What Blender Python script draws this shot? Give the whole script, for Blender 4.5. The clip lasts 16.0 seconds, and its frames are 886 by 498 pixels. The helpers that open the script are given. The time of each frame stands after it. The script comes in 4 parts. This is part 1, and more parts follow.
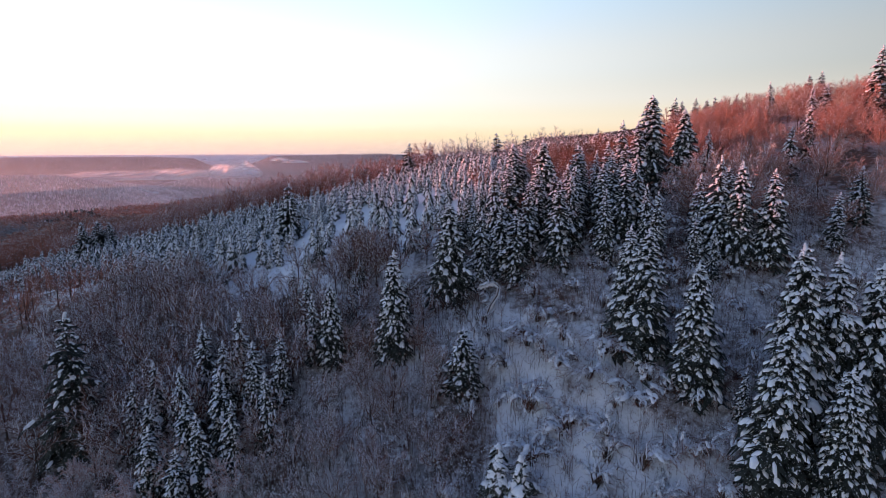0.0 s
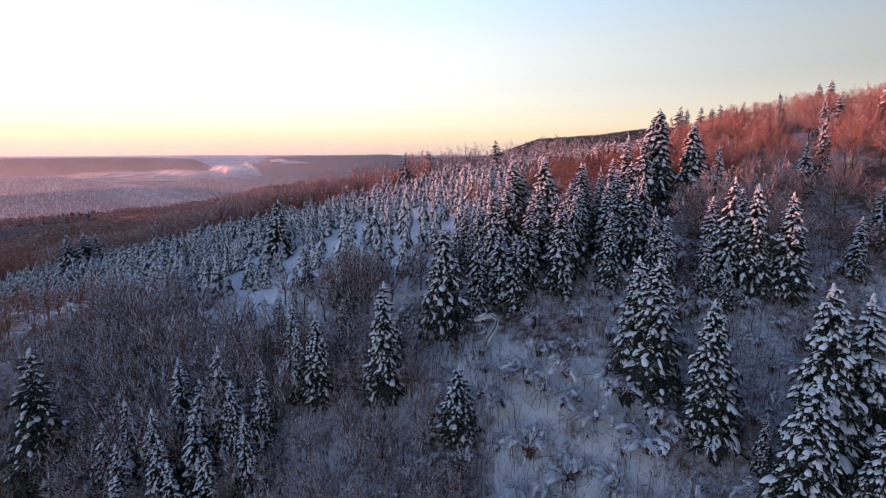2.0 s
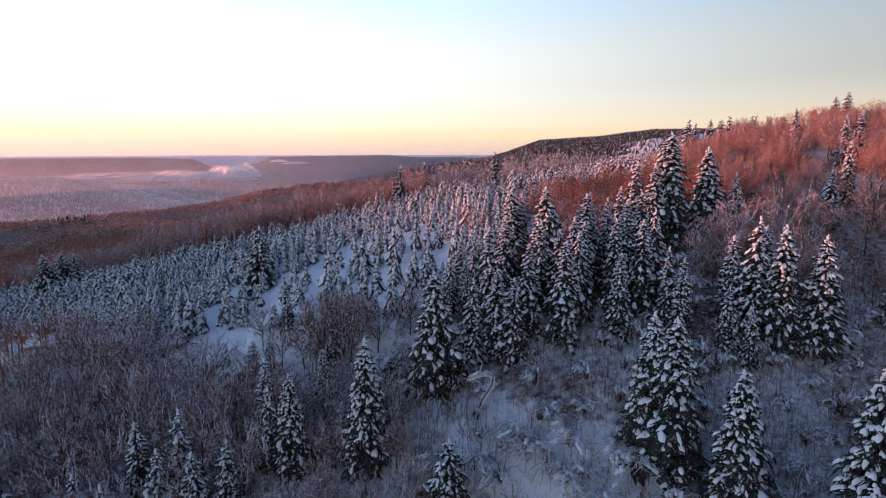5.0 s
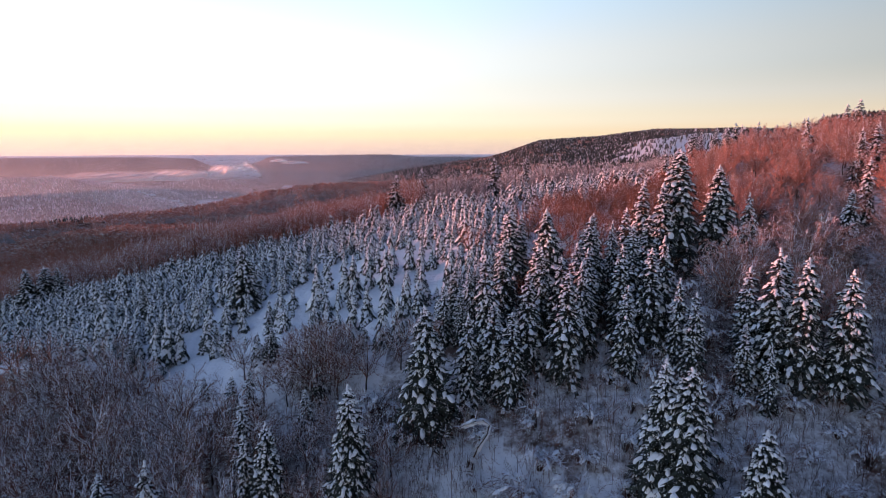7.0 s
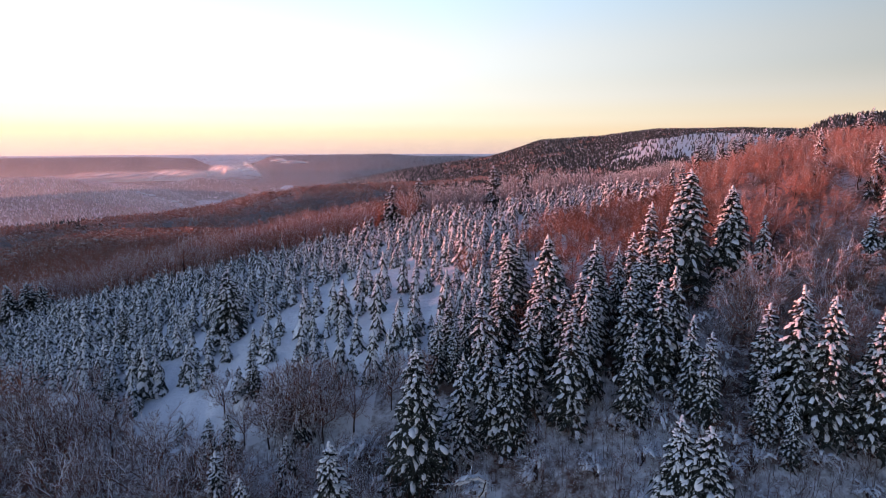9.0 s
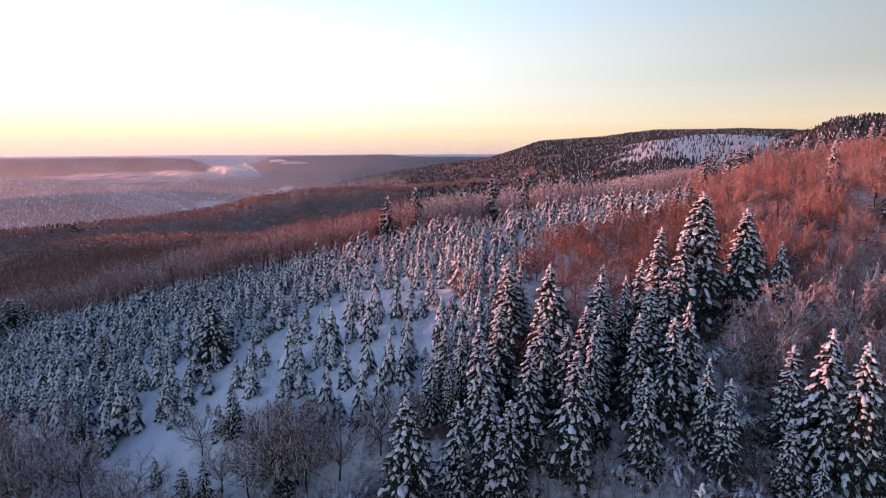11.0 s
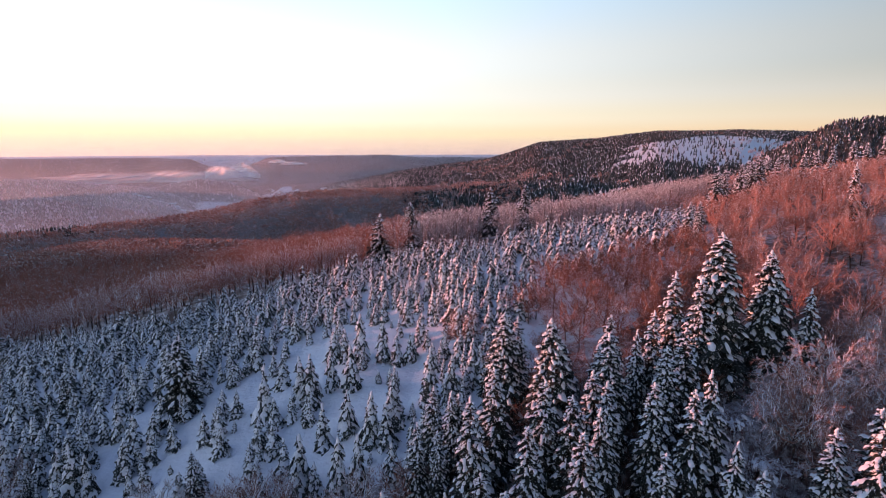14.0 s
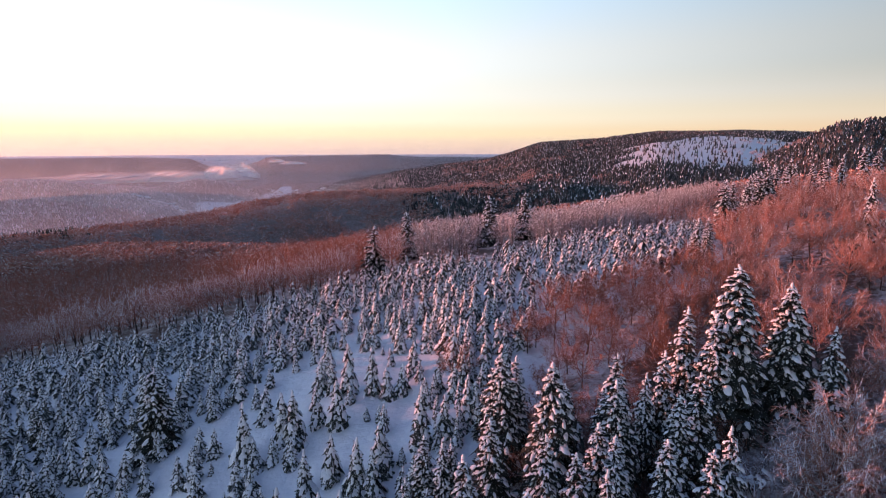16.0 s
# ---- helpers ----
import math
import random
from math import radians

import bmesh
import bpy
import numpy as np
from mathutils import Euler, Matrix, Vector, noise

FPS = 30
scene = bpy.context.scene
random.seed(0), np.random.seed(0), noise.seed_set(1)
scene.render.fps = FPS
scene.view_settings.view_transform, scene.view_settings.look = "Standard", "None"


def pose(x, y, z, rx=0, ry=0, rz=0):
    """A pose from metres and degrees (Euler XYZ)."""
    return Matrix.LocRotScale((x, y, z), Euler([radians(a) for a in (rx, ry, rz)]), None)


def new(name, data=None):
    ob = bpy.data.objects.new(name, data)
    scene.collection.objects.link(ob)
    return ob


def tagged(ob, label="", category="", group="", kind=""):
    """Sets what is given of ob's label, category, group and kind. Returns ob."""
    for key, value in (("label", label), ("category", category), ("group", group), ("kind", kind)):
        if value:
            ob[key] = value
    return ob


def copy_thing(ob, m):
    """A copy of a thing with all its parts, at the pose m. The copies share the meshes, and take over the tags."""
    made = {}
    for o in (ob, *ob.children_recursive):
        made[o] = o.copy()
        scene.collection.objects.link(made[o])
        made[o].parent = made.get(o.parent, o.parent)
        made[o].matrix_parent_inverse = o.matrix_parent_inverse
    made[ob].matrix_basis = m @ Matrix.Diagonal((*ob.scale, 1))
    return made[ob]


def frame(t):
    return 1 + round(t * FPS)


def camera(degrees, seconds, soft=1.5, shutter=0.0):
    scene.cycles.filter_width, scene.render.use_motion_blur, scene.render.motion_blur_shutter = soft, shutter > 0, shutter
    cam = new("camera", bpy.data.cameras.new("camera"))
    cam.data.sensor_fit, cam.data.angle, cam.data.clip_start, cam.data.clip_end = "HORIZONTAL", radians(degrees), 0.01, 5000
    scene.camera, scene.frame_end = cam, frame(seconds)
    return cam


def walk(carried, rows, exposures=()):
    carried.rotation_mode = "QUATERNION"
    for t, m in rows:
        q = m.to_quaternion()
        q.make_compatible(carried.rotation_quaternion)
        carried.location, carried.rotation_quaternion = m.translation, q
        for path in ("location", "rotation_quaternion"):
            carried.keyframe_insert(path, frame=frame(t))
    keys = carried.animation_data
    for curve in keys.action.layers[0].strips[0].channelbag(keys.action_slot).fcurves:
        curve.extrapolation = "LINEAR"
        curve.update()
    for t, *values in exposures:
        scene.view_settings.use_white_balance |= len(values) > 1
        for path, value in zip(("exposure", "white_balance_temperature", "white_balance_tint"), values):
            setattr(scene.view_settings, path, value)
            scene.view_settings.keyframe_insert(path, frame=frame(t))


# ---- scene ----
cam = camera(76.7, 16.0, 0.5)
METRES, EYE, TILT, LEAN, TURN = 60.0, 32.0, -9.5, 0.0, 0.0
ROWS = [
    (0.0, 0.0, 0.0, 0.0, 0.0, 0.0, -0.0),
    (0.5, 0.004, 0.0252, 0.0177, 0.01, 0.01, -0.01),
    (1.0, 0.0078, 0.0505, 0.0355, 0.01, 0.02, -0.03),
    (1.5, 0.0114, 0.0756, 0.0536, 0.01, 0.03, -0.03),
    (2.0, 0.015, 0.1006, 0.0717, 0.01, 0.03, 0.0),
    (2.5, 0.0192, 0.1256, 0.0898, 0.01, 0.03, -0.02),
    (3.0, 0.0228, 0.1506, 0.1082, 0.03, 0.03, -0.03),
    (3.5, 0.0272, 0.1761, 0.1265, 0.04, 0.02, -0.03),
    (4.0, 0.0308, 0.2018, 0.1441, 0.04, 0.04, -0.04),
    (6.5, 0.0529, 0.3304, 0.2373, 0.09, -0.08, -0.05),
    (7.0, 0.0572, 0.356, 0.2556, 0.1, -0.1, -0.05),
    (7.5, 0.0614, 0.3814, 0.2738, 0.11, -0.12, -0.06),
    (8.0, 0.0656, 0.4066, 0.2923, 0.1, -0.13, -0.04),
    (8.5, 0.0694, 0.4317, 0.3105, 0.12, -0.15, -0.03),
    (9.0, 0.0729, 0.4568, 0.3293, 0.13, -0.2, 0.01),
    (11.5, 0.0896, 0.581, 0.4162, 0.11, -0.18, 0.02),
    (12.0, 0.0937, 0.6061, 0.4341, 0.11, -0.19, 0.02),
    (12.5, 0.0978, 0.6314, 0.4518, 0.12, -0.19, 0.01),
    (13.0, 0.102, 0.6569, 0.4696, 0.1, -0.2, 0.01),
    (13.5, 0.1066, 0.6822, 0.487, 0.1, -0.19, -0.01),
    (14.0, 0.1107, 0.7067, 0.5052, 0.09, -0.21, -0.01),
    (14.5, 0.1152, 0.732, 0.5226, 0.08, -0.21, -0.03),
    (15.0, 0.1202, 0.7572, 0.5402, 0.1, -0.23, -0.03),
    (15.5, 0.1238, 0.7825, 0.5575, 0.08, -0.26, -0.03),
    (16.0, 0.1275, 0.8082, 0.5745, 0.09, -0.28, -0.03),
]
walk(cam, [(t, pose(0, 0, EYE, TILT, LEAN, TURN) @ pose(METRES * x, METRES * y, METRES * z, 90 + pitch, roll, yaw)) for t, x, y, z, yaw, pitch, roll in ROWS])

# ---- light: sunset from the left, blue dusk sky ----
SUN_AZ, SUN_EL = -76.0, 3.0
world = bpy.data.worlds.new("dusk_sky")
scene.world = world
world.use_nodes = True
wn, wl = world.node_tree.nodes, world.node_tree.links
sky = wn.new("ShaderNodeTexSky")
sky.sky_type = "NISHITA"
sky.sun_disc = False
sky.sun_elevation = radians(SUN_EL)
sky.sun_rotation = radians(SUN_AZ)
sky.altitude = 400
sky.air_density = 1.0
sky.dust_density = 1.0
sky.ozone_density = 2.0
# a hazy dusk veil: warm at the horizon, pale above, deep blue overhead and away from the sun
coord = wn.new("ShaderNodeTexCoord")
split = wn.new("ShaderNodeSeparateXYZ")
wl.new(coord.outputs["Generated"], split.inputs["Vector"])
veil = wn.new("ShaderNodeValToRGB")
veil.color_ramp.interpolation = "EASE"
stops = [(0.0, (0.88, 0.67, 0.60)), (0.012, (0.96, 0.75, 0.61)), (0.032, (1.04, 0.88, 0.62)), (0.06, (1.10, 1.02, 0.82)), (0.10, (1.12, 1.09, 1.02)), (0.15, (1.10, 1.12, 1.12)), (0.26, (0.84, 1.06, 1.28)), (0.40, (0.29, 0.42, 0.74)), (1.0, (0.088, 0.142, 0.345))]
while len(veil.color_ramp.elements) < len(stops):
    veil.color_ramp.elements.new(0.5)
for el, (at, c) in zip(veil.color_ramp.elements, stops):
    el.position, el.color = at, (*c, 1)
wl.new(split.outputs["Z"], veil.inputs["Fac"])
toward = wn.new("ShaderNodeVectorMath")
toward.operation = "DOT_PRODUCT"
toward.inputs[1].default_value = (math.sin(radians(SUN_AZ)), math.cos(radians(SUN_AZ)), 0)
wl.new(coord.outputs["Generated"], toward.inputs[0])
glow = wn.new("ShaderNodeMapRange")
glow.interpolation_type = "SMOOTHSTEP"
glow.inputs["From Min"].default_value, glow.inputs["From Max"].default_value = -1.1, 0.95
glow.inputs["To Min"].default_value, glow.inputs["To Max"].default_value = 0.18, 1.15
wl.new(toward.outputs["Value"], glow.inputs["Value"])
belt = wn.new("ShaderNodeMapRange")
belt.interpolation_type = "SMOOTHSTEP"
belt.inputs["From Min"].default_value, belt.inputs["From Max"].default_value = 0.0, 0.14
belt.inputs["To Min"].default_value, belt.inputs["To Max"].default_value = 0.78, 0.0
wl.new(split.outputs["Z"], belt.inputs["Value"])
even = wn.new("ShaderNodeMix")
even.inputs["B"].default_value = 1.0
wl.new(belt.outputs["Result"], even.inputs["Factor"])
wl.new(glow.outputs["Result"], even.inputs["A"])
veiled = wn.new("ShaderNodeVectorMath")
veiled.operation = "SCALE"
wl.new(veil.outputs["Color"], veiled.inputs[0])
wl.new(even.outputs["Result"], veiled.inputs["Scale"])
rose = wn.new("ShaderNodeMapRange")
rose.inputs["From Min"].default_value, rose.inputs["From Max"].default_value = 0.4, 1.0
rose.inputs["To Min"].default_value, rose.inputs["To Max"].default_value = 1.2, 0.0
wl.new(glow.outputs["Result"], rose.inputs["Value"])
rosy = wn.new("ShaderNodeMath")
rosy.operation, rosy.use_clamp = "MULTIPLY", True
wl.new(rose.outputs["Result"], rosy.inputs[0])
wl.new(belt.outputs["Result"], rosy.inputs[1])
tint = wn.new("ShaderNodeMix")
tint.data_type = "RGBA"
tint_ends = [i for i in tint.inputs if i.type == "RGBA"]
tint_ends[0].default_value, tint_ends[1].default_value = (1, 1, 1, 1), (0.95, 0.74, 0.70, 1)
wl.new(rosy.outputs["Value"], tint.inputs[0])
rosed = wn.new("ShaderNodeVectorMath")
rosed.operation = "MULTIPLY"
wl.new(veiled.outputs["Vector"], rosed.inputs[0])
wl.new([o for o in tint.outputs if o.type == "RGBA"][0], rosed.inputs[1])
dimmed = wn.new("ShaderNodeVectorMath")
dimmed.operation = "SCALE"
dimmed.inputs["Scale"].default_value = 0.05
wl.new(sky.outputs["Color"], dimmed.inputs[0])
both = wn.new("ShaderNodeVectorMath")
both.operation = "ADD"
wl.new(dimmed.outputs["Vector"], both.inputs[0])
wl.new(rosed.outputs["Vector"], both.inputs[1])
wl.new(both.outputs["Vector"], wn["Background"].inputs["Color"])
wn["Background"].inputs["Strength"].default_value = 1.0

sun_data = bpy.data.lights.new("sun", "SUN")
sun_data.energy = 8.0
sun_data.angle = radians(0.6)
sun_data.color = (1.0, 0.30, 0.20)
sun = new("sun", sun_data)
a, e = radians(SUN_AZ), radians(SUN_EL)
to_sun = Vector((math.sin(a) * math.cos(e), math.cos(a) * math.cos(e), math.sin(e)))
sun.rotation_mode = "QUATERNION"
sun.rotation_quaternion = to_sun.to_track_quat("Z", "Y")
sun.location = (-200, 100, 200)


# ---- materials ----
def material(name, base, rough, spread=0.25, scale=1.0, bump=0.0, bump_scale=8.0, island=0.0, spec=0.3, mix=None, mix_amount=0.5, mix_scale=3.0):
    """Two scales of noise on a base colour, island or object variation, fine relief."""
    m = bpy.data.materials.new(name)
    m.use_nodes = True
    n, l = m.node_tree.nodes, m.node_tree.links
    b = n["Principled BSDF"]
    b.inputs["Roughness"].default_value = rough
    b.inputs["Specular IOR Level"].default_value = spec
    geo = n.new("ShaderNodeNewGeometry")
    big = n.new("ShaderNodeTexNoise")
    big.inputs["Scale"].default_value = scale
    big.inputs["Detail"].default_value = 6
    l.new(geo.outputs["Position"], big.inputs["Vector"])
    ramp = n.new("ShaderNodeMapRange")
    ramp.inputs["From Min"].default_value, ramp.inputs["From Max"].default_value = 0.3, 0.7
    ramp.inputs["To Min"].default_value, ramp.inputs["To Max"].default_value = 1 - spread, 1 + spread
    l.new(big.outputs["Fac"], ramp.inputs["Value"])
    value = ramp.outputs["Result"]
    if island:
        rnd = n.new("ShaderNodeMapRange")
        rnd.inputs["To Min"].default_value, rnd.inputs["To Max"].default_value = 1 - island, 1 + island
        l.new(geo.outputs["Random Per Island"], rnd.inputs["Value"])
        mul = n.new("ShaderNodeMath")
        mul.operation = "MULTIPLY"
        l.new(value, mul.inputs[0])
        l.new(rnd.outputs["Result"], mul.inputs[1])
        value = mul.outputs["Value"]
    colour = n.new("ShaderNodeRGB")
    colour.outputs[0].default_value = (*base, 1)
    source = colour.outputs[0]
    if mix:
        fine = n.new("ShaderNodeTexNoise")
        fine.inputs["Scale"].default_value = mix_scale
        fine.inputs["Detail"].default_value = 5
        l.new(geo.outputs["Position"], fine.inputs["Vector"])
        step = n.new("ShaderNodeMapRange")
        step.inputs["From Min"].default_value, step.inputs["From Max"].default_value = 0.62 - 0.3 * mix_amount, 0.72 - 0.3 * mix_amount
        l.new(fine.outputs["Fac"], step.inputs["Value"])
        blend = n.new("ShaderNodeMix")
        blend.data_type = "RGBA"
        blend.inputs["B"].default_value = (*mix, 1)
        for i in blend.inputs:
            if i.name == "B" and i.type == "RGBA":
                i.default_value = (*mix, 1)
        l.new(step.outputs["Result"], blend.inputs[0])
        l.new(source, [i for i in blend.inputs if i.name == "A" and i.type == "RGBA"][0])
        source = [o for o in blend.outputs if o.type == "RGBA"][0]
    scaled = n.new("ShaderNodeVectorMath")
    scaled.operation = "SCALE"
    l.new(source, scaled.inputs[0])
    l.new(value, scaled.inputs["Scale"])
    l.new(scaled.outputs["Vector"], b.inputs["Base Color"])
    if bump:
        rough_noise = n.new("ShaderNodeTexNoise")
        rough_noise.inputs["Scale"].default_value = bump_scale
        rough_noise.inputs["Detail"].default_value = 4
        l.new(geo.outputs["Position"], rough_noise.inputs["Vector"])
        bn = n.new("ShaderNodeBump")
        bn.inputs["Strength"].default_value = bump
        bn.inputs["Distance"].default_value = 0.1
        l.new(rough_noise.outputs["Fac"], bn.inputs["Height"])
        l.new(bn.outputs["Normal"], b.inputs["Normal"])
    return m


SNOW = material("snow", (0.81, 0.835, 0.885), 0.6, 0.06, 0.6, 0.5, 5.0, 0.05)
NEEDLES = material("spruce_needles", (0.022, 0.027, 0.022), 0.8, 0.4, 0.9, 0.6, 14.0, 0.35, mix=(0.6, 0.62, 0.66), mix_amount=0.09, mix_scale=4.5)
DUSTED_NEEDLES = material("dusted_spruce_needles", (0.035, 0.042, 0.036), 0.8, 0.4, 0.9, 0.6, 14.0, 0.35, mix=(0.68, 0.70, 0.74), mix_amount=0.22, mix_scale=6.0)
BARK = material("bark", (0.075, 0.055, 0.045), 0.85, 0.3, 1.5, 0.7, 20.0)
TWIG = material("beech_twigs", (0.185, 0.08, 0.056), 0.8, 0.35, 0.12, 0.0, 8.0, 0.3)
RIME_TWIG = material("rimed_beech_twigs", (0.30, 0.27, 0.285), 0.8, 0.35, 0.12, 0.0, 8.0, 0.3)
# the low sun's red is put into this colour, over the frost's paleness
HILL_TWIG = material("frosted_sun_tint_twigs", (0.40, 0.215, 0.175), 0.8, 0.35, 0.12, 0.0, 8.0, 0.3)
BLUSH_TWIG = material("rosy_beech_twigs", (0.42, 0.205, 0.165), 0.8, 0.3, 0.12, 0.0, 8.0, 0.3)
RED_TWIG = material("russet_twigs", (0.27, 0.125, 0.09), 0.8, 0.35, 0.12, 0.0, 8.0, 0.3)
WOOD_TWIG = material("beech_wood_twigs", (0.36, 0.155, 0.112), 0.8, 0.35, 0.08, 0.0, 8.0, 0.3)
FROST = material("frosted_twigs", (0.55, 0.52, 0.53), 0.7, 0.2, 0.4, 0.0, 8.0, 0.25)
FAR_NEEDLES = material("far_spruce_crowns", (0.05, 0.06, 0.055), 0.8, 0.3, 0.02, 0.0, 8.0, 0.5, mix=(0.5, 0.52, 0.56), mix_amount=0.12, mix_scale=0.6)
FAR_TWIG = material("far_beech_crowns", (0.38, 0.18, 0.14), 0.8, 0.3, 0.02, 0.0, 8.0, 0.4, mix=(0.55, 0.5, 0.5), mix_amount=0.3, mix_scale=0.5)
# haze over the distant slopes is put into this pale, frosty colour
HAZY_WOOD = material("frosted_haze_paled_woods", (0.74, 0.66, 0.70), 0.85, 0.3, 0.01, 0.0, 8.0, 0.3)


def ground_material():
    m = bpy.data.materials.new("snowy_ground")
    m.use_nodes = True
    n, l = m.node_tree.nodes, m.node_tree.links
    b = n["Principled BSDF"]
    b.inputs["Roughness"].default_value = 0.65
    b.inputs["Specular IOR Level"].default_value = 0.25
    geo = n.new("ShaderNodeNewGeometry")
    att = n.new("ShaderNodeAttribute")
    att.attribute_name = "litter"
    noise_a = n.new("ShaderNodeTexNoise")
    noise_a.inputs["Scale"].default_value, noise_a.inputs["Detail"].default_value = 0.9, 8
    noise_a.inputs["Roughness"].default_value = 0.7
    l.new(geo.outputs["Position"], noise_a.inputs["Vector"])
    add = n.new("ShaderNodeMath")
    add.operation = "ADD"
    l.new(noise_a.outputs["Fac"], add.inputs[0])
    l.new(att.outputs["Fac"], add.inputs[1])
    step = n.new("ShaderNodeMapRange")
    step.inputs["From Min"].default_value, step.inputs["From Max"].default_value = 0.85, 1.2
    l.new(add.outputs["Value"], step.inputs["Value"])
    blend = n.new("ShaderNodeMix")
    blend.data_type = "RGBA"
    rgba = [i for i in blend.inputs if i.type == "RGBA"]
    rgba[0].default_value = (0.81, 0.83, 0.87, 1)
    rgba[1].default_value = (0.13, 0.085, 0.07, 1)
    l.new(step.outputs["Result"], blend.inputs[0])
    l.new([o for o in blend.outputs if o.type == "RGBA"][0], b.inputs["Base Color"])
    noise_b = n.new("ShaderNodeTexNoise")
    noise_b.inputs["Scale"].default_value, noise_b.inputs["Detail"].default_value = 0.8, 7
    l.new(geo.outputs["Position"], noise_b.inputs["Vector"])
    bn = n.new("ShaderNodeBump")
    bn.inputs["Strength"].default_value, bn.inputs["Distance"].default_value = 0.5, 0.5
    l.new(noise_b.outputs["Fac"], bn.inputs["Height"])
    l.new(bn.outputs["Normal"], b.inputs["Normal"])
    return m


GROUND = ground_material()


# ---- the land ----
def smooth(xs, zs, width):
    g = np.arange(xs[0], xs[-1] + 1, 2.0)
    k = np.hanning(2 * (width // 2) + 3)[1:-1]
    k /= k.sum()
    return g, np.convolve(np.pad(np.interp(g, xs, zs), len(k) // 2, mode="edge"), k, "valid")


# the slope across (rising to the right) and along (a shoulder with a clearing, then a dip)
ACROSS = smooth([-2600, -1200, -600, -350, -250, -190, -120, -85, -40, 0, 50, 70, 80, 92, 110, 134, 200, 400, 800, 2000],
                [-330, -220, -120, -75, -55, -42, -30, -20, -10, 0, 7.5, 9, 10.5, 14, 19.5, 23, 30, 45, 82, 120], 15)
ALONG = smooth([-5000, -2000, -600, -100, 0, 40, 60, 75, 88, 100, 112, 127, 157, 180, 202, 225, 250, 330, 450, 700, 1200, 5000],
               [-400, -260, -120, -46, -36, -24, -14, -4.5, 5.5, 10, 15.5, 19.5, 23.5, 26, 26, 22, 19.5, 8, -7, -38, -75, -260], 9)
HUB = (6.0, 45.0)
# the wooded shelf beside and behind the clearing: x, y, lift, reach
SHELF = [(-380, 580, 49.6, 190), (-225, 430, 17.7, 120), (-300, 740, 12.1, 190), (-130, 300, 3.7, 75), (-55, 320, 7.3, 75)]
# hills: distance, reach towards the eye, then crest heights by bearing
HILLS = [
    (900, 260, [-60, -38, -28, -24, -19, -14.5, -8, -1.5, 4, 12, 20], [-64, -61, -53, -46, -29, -17, -13, -11, 0, 6, -40]),
    (2600, 1150, [-56, -46, -42, -38, -35, -32, -29, -26, -22], [-75, -70, -60, -52, -54, -80, -105, -135, -215]),
    (3300, 330, [-33, -29, -26, -23.5, -21, -18.5, -16], [-215, -150, -110, -84, -105, -170, -215]),
    (4250, 520, [-21, -19.5, -17, -13, -6, -2.5, 4.5, 14, 30, 40], [-130, -46, 24, 32, 42, 24, 20, 16, 30, 50]),
    (4680, 300, [-50, -43, -38, -28, -24, -22.8, -21.5, -20], [-216, -50, 18, 22, 12, -40, -85, -130]),
    (4930, 250, [-56, -46, -40, -24, 4, 20, 40, 60], [-216, -30, 30, 40, 44, 46, 50, 50]),
    (2300, 2200, [-16, -10, -4, 0, 4.4, 9.5, 15, 20.5, 27.5, 33, 50], [-216, -106, -32, 0, 26, 87, 97, 125, 126, 116, 110]),
    (1150, 480, [20, 26, 31, 34.5, 38, 50, 75], [-60, 20, 62, 98, 103, 112, 80]),
    # unseen hill added on the sun's side, crests set to shade the clearing
    (1500, 500, [-110, -95, -85, -74, -71, -68, -65, -62, -58, -50], [-60, 56, 96, 108, 100, 82, 60, 36, -10, -60]),
]


def wobble(x, y, scale, seed):
    """A cheap smooth noise over the plan."""
    rng = np.random.RandomState(seed)
    out = 0
    for i in range(6):
        k = rng.uniform(0.5, 1.6) * 6.28 / scale
        b = rng.uniform(0, 6.28)
        out = out + np.sin((x * math.cos(b) + y * math.sin(b)) * k + rng.uniform(0, 6.28))
    return out / 3.0


def land(x, y):
    x, y = np.asarray(x, float), np.asarray(y, float)
    z = np.interp(x, *ACROSS) + np.interp(y, *ALONG)
    for bx, by, lift, reach in SHELF:
        z = z + lift * np.exp(-((x - bx) ** 2 + (y - by) ** 2) / reach ** 2)
    z = np.maximum(z, -216)
    dx, dy = x - HUB[0], y - HUB[1]
    r, az = np.hypot(dx, dy), np.degrees(np.arctan2(dx, dy))
    for i, (far, reach, bearings, crests) in enumerate(HILLS):
        top = np.interp(az, bearings, crests, left=-400, right=-400)
        fall = np.where(r < far, reach, reach * 1.6)
        h = -216 + (top + 216) * np.exp(-((r - far) / fall) ** 2)
        h = np.where(top < -399, -400, h)
        h = h + min(0.012 * reach, 7) * wobble(x, y, min(reach, 900) * 0.9, 20 + i) * np.clip((r - far + reach) / reach, 0, 1) * (r < far)
        edge = 25.0
        z = 0.5 * (z + h + np.sqrt((z - h) ** 2 + edge)) - 0.5 * math.sqrt(edge) * np.exp(-np.abs(z - h) / 20)
    z = z - 3.0 * np.exp(-((x - 122) / 45) ** 2 - ((y - 252) / 40) ** 2)
    near = np.clip(1 - r / 500, 0, 1)
    return z + near * (0.5 * wobble(x, y, 22, 3) + 0.25 * wobble(x, y, 7, 4))


def inside(x, y, poly):
    """Which points lie in a polygon of the plan."""
    x, y = np.asarray(x, float), np.asarray(y, float)
    odd = np.zeros(x.shape, bool)
    for (x0, y0), (x1, y1) in zip(poly, poly[1:] + poly[:1]):
        if y0 != y1:
            odd ^= ((y0 > y) != (y1 > y)) & (x < (x1 - x0) * (y - y0) / (y1 - y0) + x0)
    return odd


